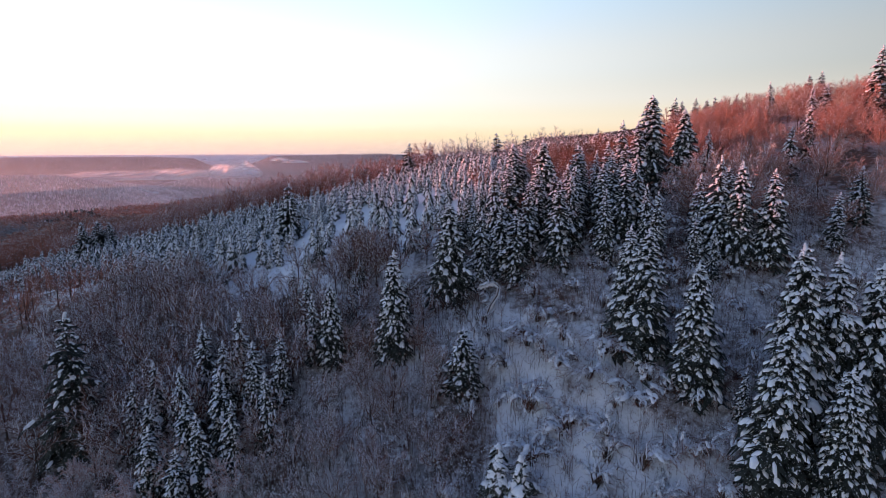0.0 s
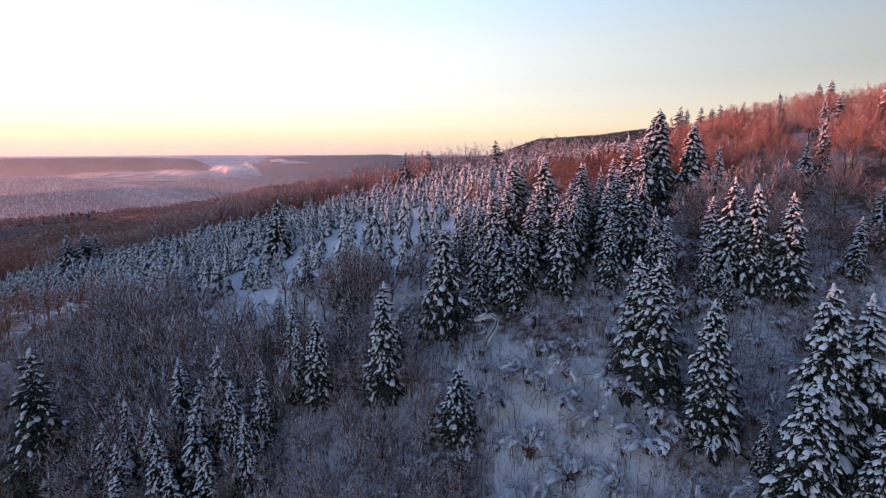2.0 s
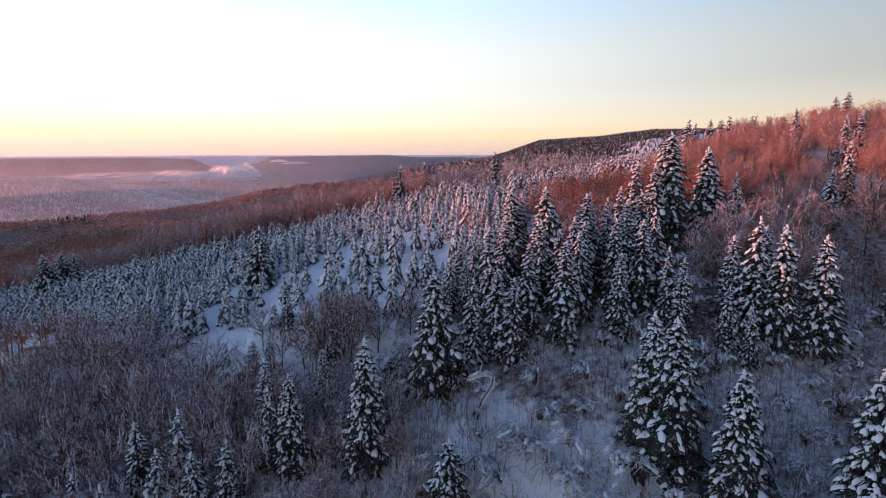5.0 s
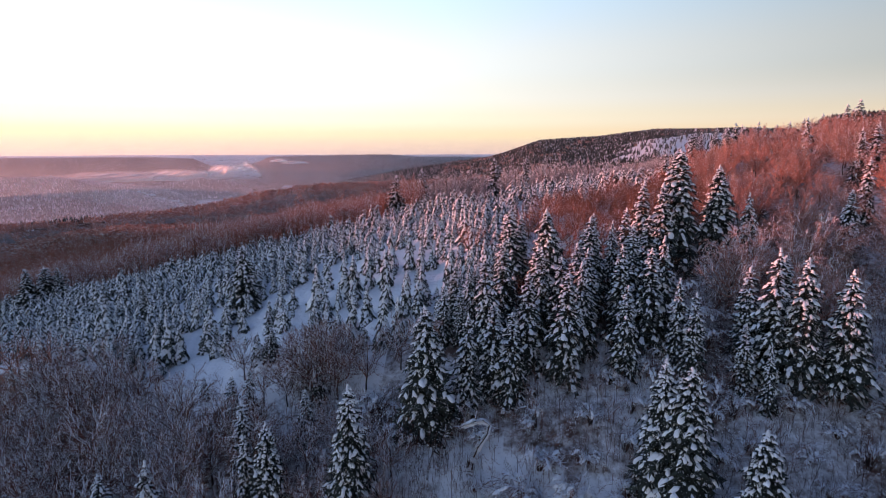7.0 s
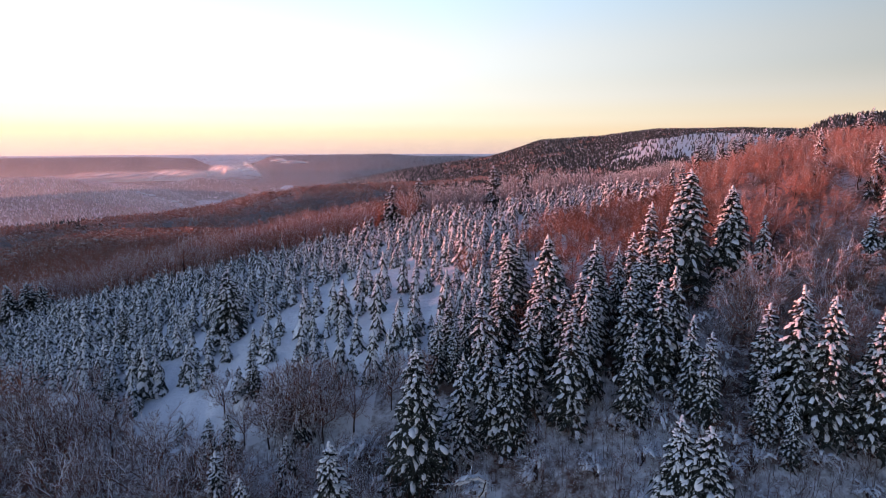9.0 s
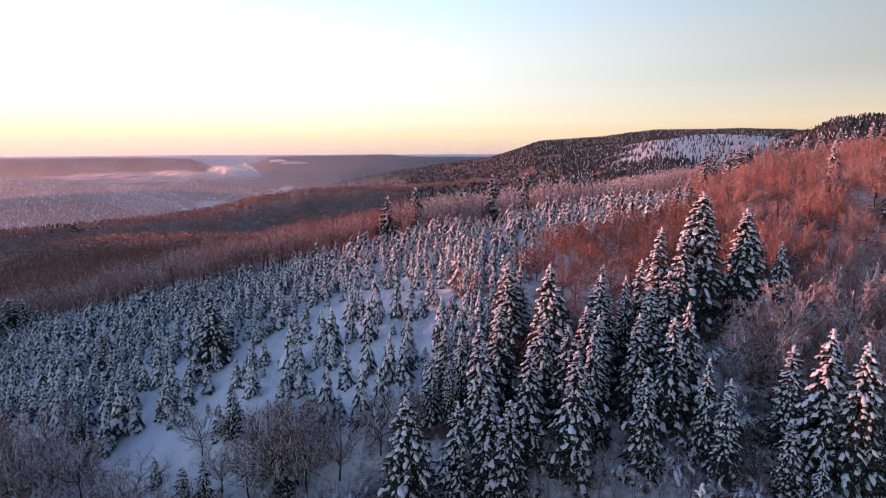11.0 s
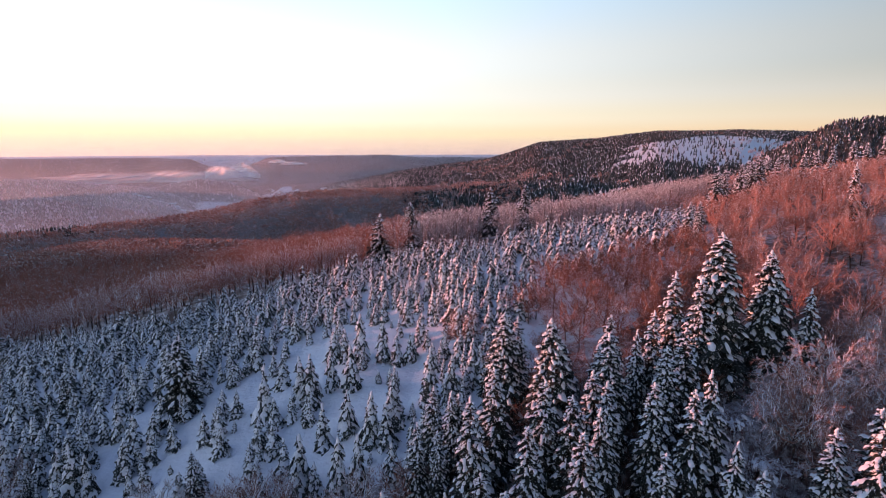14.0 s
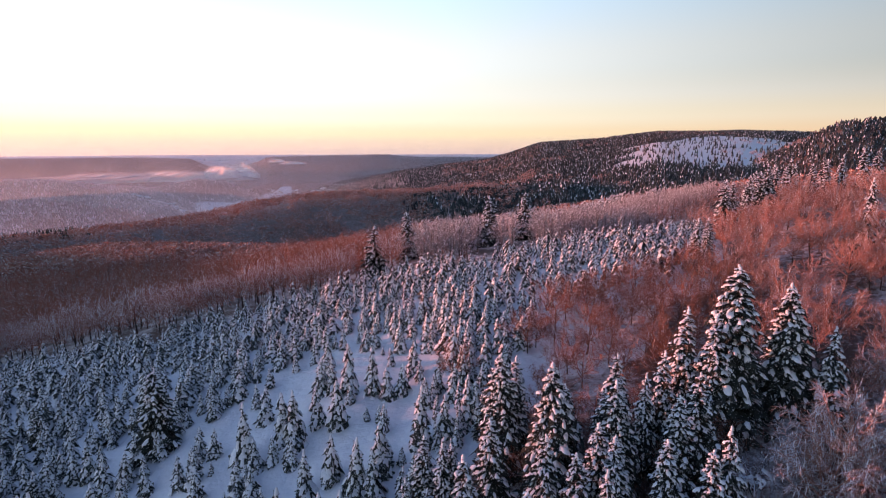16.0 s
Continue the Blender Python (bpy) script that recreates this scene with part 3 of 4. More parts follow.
def tree_thing(name, arrays, mats, names, label, category, group):
    """A tree as an Empty at its foot with trunk, crown and snow as parts."""
    v, t, m = arrays
    root = new(name)
    root.empty_display_size = 0.3
    for k in range(3):
        pick = t[m == k]
        if len(pick):
            used, back = np.unique(pick, return_inverse=True)
            piece = part(names[k], v[used], back.reshape(-1, 3), [mats[k]], root)
            if k:
                tagged(piece, kind="stuff")
    return tagged(root, label, category, group)


class Kind:
    """Variants of one kind of tree: the first stands of each are built, the others copied."""

    def __init__(self, name, shapes, mats, names, category, group):
        self.name, self.shapes, self.mats, self.names = name, shapes, mats, names
        self.category, self.group, self.made = category, group, {}

    def stand(self, variant, x, y, height, turn, label, wide=1.0, sink=0.0):
        z = float(land(x, y)) - sink
        m = pose(x, y, z, 0, 0, turn)
        if variant not in self.made:
            ob = tree_thing(self.name, self.shapes[variant], self.mats, self.names, label, self.category, self.group)
            self.made[variant] = ob
            ob.matrix_basis = m @ Matrix.Diagonal((height * wide, height * wide, height, 1))
            return ob
        first = self.made[variant]
        ob = copy_thing(first, m)
        ob.scale = (height * wide, height * wide, height)
        ob["label"] = label
        return ob


def scatter(name, shapes, mats, places, label, category):
    """Many alike plants as one object of stuff. places: x, y, height, width factor, variant, sink."""
    rng = np.random.RandomState(len(places) + 7)
    vs, ts, ms, n0 = [], [], [], 0
    places = np.asarray(places, float)
    z = land(places[:, 0], places[:, 1])
    for k, (sv, st, sm) in enumerate(shapes):
        pick = np.where(places[:, 4].astype(int) % len(shapes) == k)[0]
        if not len(pick):
            continue
        p = places[pick]
        turn = rng.uniform(0, 6.28, len(pick))
        c, s = np.cos(turn)[:, None], np.sin(turn)[:, None]
        h, w = p[:, 2][:, None], (p[:, 2] * p[:, 3])[:, None]
        x = (sv[None, :, 0] * c - sv[None, :, 1] * s) * w + p[:, 0][:, None]
        y = (sv[None, :, 0] * s + sv[None, :, 1] * c) * w + p[:, 1][:, None]
        zz = sv[None, :, 2] * h + z[pick][:, None]
        vs.append(np.stack([x, y, zz], -1).reshape(-1, 3))
        ts.append((st[None] + (np.arange(len(pick)) * len(sv))[:, None, None] + n0).reshape(-1, 3))
        ms.append(np.tile(sm, len(pick)))
        n0 += len(pick) * len(sv)
    me = mesh_of(name, np.concatenate(vs), np.concatenate(ts), mats, np.concatenate(ms))
    return tagged(new(name, me), label, category, kind="stuff")


def jittered(x0, x1, y0, y1, step, seed):
    rng = np.random.RandomState(seed)
    gx, gy = np.meshgrid(np.arange(x0, x1, step), np.arange(y0, y1, step))
    return gx.ravel() + rng.uniform(-0.48, 0.48, gx.size) * step, gy.ravel() + rng.uniform(-0.48, 0.48, gx.size) * step


# ---- tall spruces: x, y, height of the tip above sea ----
SPRUCE = Kind("spruce", [spruce_shape(1, 24, 9, 0.17, 0.95, fine=False, stations=3, paw=1.05), spruce_shape(2, 24, 9, 0.155, 0.95, fine=False, stations=3, paw=1.1), spruce_shape(3, 24, 9, 0.19, 0.92, fine=False, stations=3),
               spruce_shape(4, 23, 8, 0.15, 1.0, fine=False, stations=3, hang=0.3, paw=1.15), spruce_shape(5, 22, 9, 0.24, 0.9, fine=False, stations=3), spruce_shape(6, 34, 12, 0.18, 0.95, paw=0.85),
               spruce_shape(7, 33, 11, 0.165, 0.97, paw=0.9), spruce_shape(8, 34, 13, 0.205, 0.95, paw=0.85), spruce_shape(9, 22, 8, 0.21, 0.45, paw=0.8)],
              [BARK, NEEDLES, SNOW], ["trunk", "foliage", "snow_load"], "spruce tree", "tall spruces on the slope")
NEAR_SPRUCES = [
    (42.5, 64.8, 21.8, 5), (38.9, 60.1, 12.8, 7), (47.2, 65.2, 20.6, 6), (51.5, 64, 19.5, 5), (44, 57, 9.5, 7),
    (34, 72.8, 18, 5), (29.7, 79.6, 21.5, 7), (27.6, 81.4, 21.8, 6), (-7.5, 83.6, 17.8, 6),
    (-17.8, 85.7, 12.3, 5), (-20.8, 86.4, 10.2, 3), (-24.6, 81.3, 5.5, 1), (-37.9, 84.8, 6, 0), (-56.3, 80.4, 9.0, 8),
    (36.3, 94.3, 26, 1), (48.7, 91.7, 31, 6), (52.9, 89.7, 29.9, 6), (45.7, 92.9, 32, 3), (28.3, 97.1, 26.2, 0),
]
CLUSTER_SPRUCES = [
    (35.5, 103.8, 32, 3), (33, 102, 30.5, 0), (1, 93.6, 24.3, 7), (9.5, 103.5, 29.2, 1), (5.9, 107.6, 23, 1),
    (15.4, 100.9, 27, 0), (26.5, 115, 31, 1), (19.8, 112.8, 35, 7), (14.5, 117.5, 34.3, 7), (16.6, 119, 33.4, 1),
    (34, 117, 34.8, 1), (31, 114.7, 33, 3), (32.6, 109, 32.8, 0), (40.3, 118, 39, 1), (20.5, 98.2, 27.8, 0),
    (44.1, 121, 44.4, 7), (51.6, 122.4, 41.8, 7), (29.5, 104, 30.5, 0), (25, 106, 29.8, 1), (23.2, 102, 28.6, 3),
    (18, 106, 30, 1), (12.5, 108.5, 30.4, 0), (26.2, 110.3, 33.9, 2), (8.5, 111.8, 25.7, 2), (37.9, 120.4, 39.2, 1),
]
FAR_SPRUCES = [
    (-37.1, 135.3, 25.3, 4), (-121, 186, 10, 2), (-114.8, 191, 9.5, 2), (-118, 190, 10, 4), (-13, 218.5, 36.5, 2),
    (-5.5, 248.8, 37.5, 2), (24.7, 264.4, 42, 2), (40.6, 280.6, 42, 2), (79.2, 196.2, 51.3, 2), (83, 200, 50.5, 0),
    (107.2, 227.2, 54.6, 2), (103, 226, 52.5, 0), (111, 229, 53.5, 1), (125.1, 245.1, 56, 2), (121, 247, 54, 0),
    (13, 262, 33, 1), (17, 268, 34, 3), (120, 190, 58, 1), (128, 196, 60, 2), (95, 168, 53, 3),
]
for seed_row, rows in enumerate((NEAR_SPRUCES, CLUSTER_SPRUCES, FAR_SPRUCES)):
    for i, (x, y, tip, variant) in enumerate(rows):
        h = max(6.0, tip - float(land(x, y)))
        SPRUCE.stand(variant, x, y, h, (i * 77 + seed_row * 31) % 360, "tall dark spruce with drooping boughs heavy with snow", (1.0 if y < 70 else 1.12) if y < 180 else 1.15 if x > 60 else 1.5)

# smaller ones: x, y, height, shape
SLOPE_SPRUCES = [
    (3.0, 77.0, 10.2, 4), (-43.8, 80.7, 12, 3), (-38.5, 77.6, 13, 3), (-33.3, 80.8, 12.5, 3), (-31.8, 84.3, 13.5, 3), (-33.8, 71.8, 12, 3),
    (-40.2, 71.1, 12, 1), (-32.2, 76.2, 13, 1), (-46.5, 79.4, 11, 3), (-22.6, 91.1, 11, 1), (-25.4, 75.8, 11.5, 3),
    (-36.2, 74.4, 12, 1), (-29.6, 73.4, 11, 3), (-28.4, 79.8, 12.5, 1), (-42.3, 75.2, 12, 3), (-35.4, 68.5, 11, 1),
    (39.5, 69, 7, 3), (74.3, 99.9, 10, 2), (65.6, 92.5, 10, 1),
    (-27.6, 101.2, 8, 1), (-25.3, 101.8, 8, 3), (-25.4, 112.3, 8, 1), (-15.4, 95.3, 8, 0), (-15.4, 102.5, 8, 3),
]
GROVE_SPRUCES = [
    (45.7, 98.5, 8.5, 1), (43.5, 89, 8, 3), (41.8, 92, 9, 1), (23.8, 107.8, 13, 1), (27, 110.8, 13.5, 0),
    (20.8, 104.7, 13, 2), (10.3, 97.7, 13, 1), (6.7, 96, 13, 3), (12.6, 96.1, 12.5, 0), (5.4, 113.2, 10, 1),
    (7.5, 111, 10.5, 3), (3.5, 108.1, 9.5, 3), (44.5, 97, 13, 1), (50.2, 98.9, 13, 0), (35.5, 97.8, 12, 3),
    (-63.3, 144.1, 8, 2), (-49.3, 124.1, 6.5, 4), (-52.6, 119.5, 6.5, 1), (67.9, 139.4, 6.5, 2), (70, 140.5, 5, 1),
    (13, 122.8, 6.5, 2), (55.5, 119, 12, 3), (22, 116, 11, 2), (29, 119, 12, 1), (36, 112, 13, 2), (54.6, 201, 7.5, 0), (107, 142, 18, 1), (113, 146, 15, 2),
]
RIDGE_SPRUCES = [
    (134, 240, 15, 1), (141, 243, 16, 3), (150, 246, 16, 1), (158, 250, 15, 0), (166, 252, 17, 2), (90, 205, 13, 1),
    (60, 168, 11, 3), (64, 172, 10, 1), (100, 218, 14, 2), (86, 210, 12, 3), (118, 236, 14, 1), (131, 252, 15, 3),
    (96, 150, 12, 3), (101, 152, 11, 1), (72, 118, 11, 1), (82, 128, 12, 3), (112, 232, 15, 3), (128, 238, 14, 0),
]
for seed_row, rows in enumerate((SLOPE_SPRUCES, GROVE_SPRUCES, RIDGE_SPRUCES)):
    for i, (x, y, h, variant) in enumerate(rows):
        SPRUCE.stand(variant, x, y, h, (i * 83 + seed_row * 47) % 360, "slender spruce with clumps of snow on its boughs", 1.25)

# ---- the young plantation ----
YOUNG_SHAPES = [young_shape(20 + i, 12, 6, 0.25 + 0.025 * (i % 3)) for i in range(6)]
YOUNG_LOW = [young_shape(30 + i, 7, 4.2, 0.26 + 0.025 * (i % 3), False) for i in range(5)]
YOUNG = Kind("young_spruce", YOUNG_SHAPES, [BARK, DUSTED_NEEDLES, SNOW], ["trunk", "foliage", "snow_load"], "young spruce", "young spruces in the clearing")
OPEN_SNOW = [(-48, 129), (-50, 139), (-32, 139), (-27, 150), (-17, 158), (4, 150), (8, 137), (9, 125), (5, 106), (-12, 106), (-30, 103), (-42, 113), (-46, 119)]
RUSSET = [(20, 137), (28, 126), (38, 121), (54, 127), (64, 150), (64, 166), (48, 166), (26, 157)]
# single young spruces on the open snow: x, y, height
LOWER_YOUNG = [
    (-40.0, 121.9, 6.2), (-41.7, 128.0, 5.7), (-25.4, 121.0, 4.6), (-29.1, 124.8, 5.0), (-34.5, 126.0, 4.4), (-36.1, 132.7, 4.4), (-28.7, 130.5, 4.8), (-26.0, 129.6, 4.5),
    (-25.1, 125.8, 1.8), (-39.3, 132.4, 5.4), (-45.5, 130.8, 5.8), (-39.0, 128.9, 4.8), (-19.7, 120.9, 5.2), (-17.3, 119.6, 5.1), (-19.5, 116.6, 4.6), (-14.6, 115.6, 5.3),
    (-11.7, 111.6, 8.5), (-35.0, 118.1, 3.9), (-26.0, 115.4, 4.1), (-27.9, 113.6, 4.9), (-17.1, 112.6, 5.1), (-20.9, 127.7, 8.6), (-48.7, 120.1, 7.6), (-45.4, 118.9, 8.4),
    (-43.5, 119.1, 6.5), (-54.6, 120.7, 4.9), (-18.5, 125.5, 4.5), (-16.5, 126.1, 4.1), (-20.8, 136.5, 6.0), (-13.7, 125.1, 4.0), (-15.8, 130.1, 8.0), (-13.8, 128.3, 8.6),
]
UPPER_YOUNG = [
    (-11.3, 132.4, 6.7), (-16.4, 153.4, 4.6), (-12.3, 145.9, 3.1), (-7.9, 130.2, 7.5), (-7.6, 139.0, 8.6), (-3.7, 130.6, 2.4), (-1.8, 130.1, 2.8), (-10.0, 118.5, 6.2),
    (-13.1, 124.3, 4.0), (-6.8, 119.5, 6.7), (-6.3, 109.6, 8.2), (-3.8, 109.9, 7.5), (-3.3, 116.6, 7.6), (-0.9, 115.7, 6.0), (-0.1, 119.4, 6.2), (2.5, 115.7, 4.0),
    (-2.9, 113.6, 1.6), (0.2, 110.9, 5.0), (0.9, 136.7, 5.0), (-3.5, 137.5, 8.0), (-1.0, 136.2, 4.9), (2.6, 141.3, 5.7), (4.5, 123.2, 8.2), (7.8, 123.8, 6.1),
    (10.8, 126.0, 7.1), (4.2, 115.0, 6.3), (7.8, 117.5, 5.7), (-9.7, 111.0, 4.6), (6.6, 62.8, 8.0), (9.2, 61.8, 8.0),
]
for i, (x, y, h) in enumerate(LOWER_YOUNG + UPPER_YOUNG):
    YOUNG.stand(i % 6, x, y, h, i * 67 % 360, "young spruce standing alone on open snow, its boughs weighed down", 1.35 if y < 80 else 1.0 if h < 6.5 else 0.8)
px, py = jittered(-150, 90, 100, 270, 2.75, 5)
ok = inside(px, py, CLEARING) & ~inside(px, py, RUSSET)
px, py = px[ok], py[ok]
rng = np.random.RandomState(6)
near_open = inside(px + 2 * wobble(px, py, 12, 8), py + 2 * wobble(px, py, 11, 10), OPEN_SNOW)
gaps = np.clip(1.02 + 0.30 * wobble(px, py, 17, 9), 0.1, 1)
keep = rng.uniform(size=len(px)) < np.where(near_open, 0.17, gaps)
px, py = px[keep], py[keep]
size = np.clip(4.4 + 0.8 * wobble(px, py, 30, 11) + rng.normal(size=len(px)) * 1.0 - 1.2 * near_open[keep], 1.3, 7.5)
order = np.argsort(np.hypot(px + 5, py - 60))
for i in order[:300]:
    YOUNG.stand(int(i) % 6, px[i], py[i], size[i], (i * 53) % 360, "young spruce bowed under a thick coat of snow", rng.uniform(0.85, 1.15))
rest = order[300:]
scatter("young_spruces_far", YOUNG_LOW, [BARK, DUSTED_NEEDLES, SNOW], np.stack([px[rest], py[rest], 0.88 * size[rest], rng.uniform(1.0, 1.4, len(rest)), rest, 0 * rest], -1),
        "dense rows of young snow-covered spruces across the clearing", "young spruces")

# ---- bare beeches ----
BEECH_SHAPES = [beech_shape(40 + i, 10, 15, 14, 0.36 + 0.03 * (i % 3), 0.8, 0.0034, 0.25, 0.08, 1.05, 0.0, 0.056) for i in range(5)]
BEECH = Kind("beech", BEECH_SHAPES, [BARK, TWIG, SNOW], ["trunk", "crown", "snow_load"], "bare tree", "bare beeches on the slope")
WHITE_SHAPES = [beech_shape(60 + i, 13, 20, 25, 0.44 + 0.05 * (i % 2), 0.8, 0.0025, 0.12, 0.055, 0.8, 0.12, 0.046) for i in range(4)]
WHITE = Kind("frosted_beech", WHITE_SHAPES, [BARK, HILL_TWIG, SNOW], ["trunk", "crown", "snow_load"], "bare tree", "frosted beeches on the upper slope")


def brush_shape(seed, sprays=28, snow=0.3, twigs=4, stem=0.010, width=0.0075, reach=0.095):
    """A far bare tree of height 1: a stem and sprays of twigs, bark 0, twigs 1, snow 2."""
    rng = np.random.RandomState(seed)
    s = Shape()
    s.tube((0, 0, -0.03), (rng.normal() * 0.03, rng.normal() * 0.03, 0.7), stem, stem * 0.4, 0)
    for k in range(sprays):
        hull, out = crown_point(rng, 0.37, 0.10, 1.0, 0.52)
        c = np.array((0, 0, 0.46)) + (hull - (0, 0, 0.46)) * rng.uniform(0.5, 0.95)
        if k % 4 == 3:
            c = c * (0.9, 0.9, 0.35)
        way = c - (0, 0, 0.2) if k % 4 < 3 else c * (0.6, 0.6, 0) + (0, 0, 0.2)
        s.blade((0, 0, rng.uniform(0.25, 0.55)), c, 0.010, 1, rng)
        spray(s, c, way / np.linalg.norm(way), reach, twigs, width, rng, 1, 0.85)
        spray(s, c, way / np.linalg.norm(way), reach * 0.9, int(rng.poisson(twigs * snow)), width * 0.9, rng, 2, 0.6)
    return s.arrays()


MID_SHAPES = [brush_shape(70 + i) for i in range(6)]
LONE_SPRUCES = ((-13, 218.5), (-5.5, 248.8), (24.7, 264.4), (40.6, 280.6))


def shading(x, y):
    """The open lanes that lead down from the clearing to the lone spruces."""
    lane = np.zeros(np.shape(x), bool)
    for x0, y0 in LONE_SPRUCES:
        lane |= (np.abs(x - HUB[0] - (x0 - HUB[0]) * (y - HUB[1]) / (y0 - HUB[1])) < 3.2) & (y < y0 + 2) & (y > 195)
    return lane


things, stuff = [], []
lower_left = [(-120, 60), (-60, 50), (-30, 55), (-24, 76), (-14, 90), (-30, 100), (-44, 108), (-60, 119), (-98, 135), (-140, 158), (-170, 120)]
px, py = jittered(-175, 0, 45, 160, 5.0, 12)
ok = inside(px, py, lower_left)
things += [(x, y, 10.5) for x, y in zip(px[ok], py[ok])]
for x, y, h in ((-29, 110, 7), (-8, 102, 8), (-3, 104, 8), (-24, 104, 8)):
    things.append((x, y, h))
px, py = jittered(-34, 6, 50, 97, 4.0, 24)
ok = inside(px, py, [(-32, 52), (2, 50), (4, 70), (-2, 84), (-4, 96), (-14, 97), (-26, 84)])
things += [(x, y, 6.5) for x, y in zip(px[ok], py[ok])]
px, py = jittered(14, 66, 112, 168, 4.6, 23)
ok = inside(px, py, RUSSET)
thicket = list(zip(px[ok], py[ok]))
px, py = jittered(8, 46, 108, 140, 3.4, 26)
ok = inside(px, py, [(10, 112), (22, 134), (30, 124), (42, 124), (44, 116), (30, 112), (20, 109)])
low_thicket = list(zip(px[ok], py[ok]))
px, py = jittered(-330, 0, 150, 420, 5.6, 13)
ok = ~inside(px, py, CLEARING) & ~shading(px, py) & (py > np.interp(px, [-330, -150, -120, -67, -36, -26, -5, 25], [150, 206, 206, 191, 200, 203, 207, 207]))
for x, y in zip(px[ok], py[ok]):
    (things if y < 246 and -150 < x else stuff).append((x, y, 12.0))
px, py = jittered(-6, 150, 150, 420, 5.2, 14)
back = (py > np.interp(px, [-6, 7, 20, 31, 43, 53, 64, 77, 90, 150], [206, 204, 205, 211, 215, 223, 234, 248, 262, 320]))
back &= ~shading(px, py)
back &= py < np.interp(px, [-6, 40, 150], [325, 325, 390])
belt = list(zip(px[back], py[back]))
rng = np.random.RandomState(15)
guarded = [(x, y) for rows in (NEAR_SPRUCES,) for x, y, h, v in rows if x > -50]
things = [(x, y, h) for x, y, h in things if not any(abs(x - x0 * (y / y0)) < 2.6 and -5.5 < y - y0 < 2 for x0, y0 in guarded)]
edge = [(x, y, h) for x, y, h in things if y > 150 and y < 18 + np.interp(x, [-150, -120, -67, -36, -26, -5, 25], [206, 206, 191, 200, 203, 207, 207])]
things = [p for p in things if p not in set(edge)]
order = sorted(things, key=lambda p: math.hypot(p[0] + 25, p[1] - 62))
EDGE = Kind("tall_beech", [beech_shape(140 + i, 9, 11, 13, 0.34 + 0.05 * (i % 2), 0.7, 0.0042, 0.2, 0.08, 1.1, 0.1) for i in range(4)], [BARK, WOOD_TWIG, SNOW], ["trunk", "crown", "snow_load"], "bare tree", "tall beeches behind the clearing")
for i, (x, y, h) in enumerate(edge):
    EDGE.stand(i % 4, x, y, h * rng.uniform(0.85, 1.15), rng.uniform(0, 360), "tall bare beech at the wood's edge with a snowy crown")
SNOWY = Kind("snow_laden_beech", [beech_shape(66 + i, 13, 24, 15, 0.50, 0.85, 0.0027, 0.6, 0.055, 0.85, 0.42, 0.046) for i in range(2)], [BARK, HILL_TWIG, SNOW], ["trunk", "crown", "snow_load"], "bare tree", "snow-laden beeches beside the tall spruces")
for i, (x, y, h) in enumerate(order[:215]):
    if y < 76 and x < -26:
        SNOWY.stand(i % 2, x, y, h * rng.uniform(0.6, 0.85), rng.uniform(0, 360), "low beech with heavy snow along every branch")
        continue
    BEECH.stand(i % 5, x, y, h * rng.uniform(0.8, 1.2), rng.uniform(0, 360), "bare brown beech with snow along its twigs")
stuff += order[215:]
scatter("beech_wood", MID_SHAPES, [BARK, WOOD_TWIG, SNOW], [(x, y, h * rng.uniform(0.75, 1.15), 1.3, i, 0) for i, (x, y, h) in enumerate(stuff)],
        "dense bare beech wood dusted with snow", "woodland")
scatter("beech_belt", [brush_shape(76 + i, 34, 0.6, 4, 0.011, 0.009, 0.09) for i in range(4)], [BARK, RIME_TWIG, SNOW], [(x, y, rng.uniform(11.5, 14.5), 1.0, i, 0) for i, (x, y) in enumerate(belt)],
        "belt of tall frosted beeches behind the clearing", "woodland")
HOLLOW = [(84, 200), (150, 212), (175, 265), (108, 275), (90, 230)]
right = [(44, 98), (58, 96), (75, 90), (110, 110), (170, 180), (190, 260), (150, 320), (84, 270), (84, 222), (78, 195), (63, 160), (55, 142), (56, 128), (48, 110)]
px, py = jittered(40, 195, 85, 325, 7.7, 16)
ok = inside(px, py, right)
spots = sorted(zip(px[ok], py[ok]), key=lambda p: math.hypot(p[0] - 30, p[1] - 60))
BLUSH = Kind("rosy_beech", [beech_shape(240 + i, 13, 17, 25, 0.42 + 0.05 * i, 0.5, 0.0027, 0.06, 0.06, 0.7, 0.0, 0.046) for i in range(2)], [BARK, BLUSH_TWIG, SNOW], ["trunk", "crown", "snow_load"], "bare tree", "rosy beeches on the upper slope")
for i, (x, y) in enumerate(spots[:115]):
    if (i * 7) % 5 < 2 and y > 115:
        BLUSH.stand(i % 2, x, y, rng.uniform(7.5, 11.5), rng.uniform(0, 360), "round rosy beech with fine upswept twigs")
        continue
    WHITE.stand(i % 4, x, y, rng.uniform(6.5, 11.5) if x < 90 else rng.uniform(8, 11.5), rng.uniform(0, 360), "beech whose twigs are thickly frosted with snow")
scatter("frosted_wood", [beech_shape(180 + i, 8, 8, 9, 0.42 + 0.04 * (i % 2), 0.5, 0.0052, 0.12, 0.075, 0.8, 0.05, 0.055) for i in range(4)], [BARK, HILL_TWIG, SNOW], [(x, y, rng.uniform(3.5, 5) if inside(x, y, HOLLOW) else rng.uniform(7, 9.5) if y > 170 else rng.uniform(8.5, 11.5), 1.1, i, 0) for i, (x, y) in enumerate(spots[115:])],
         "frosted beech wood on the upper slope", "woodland")

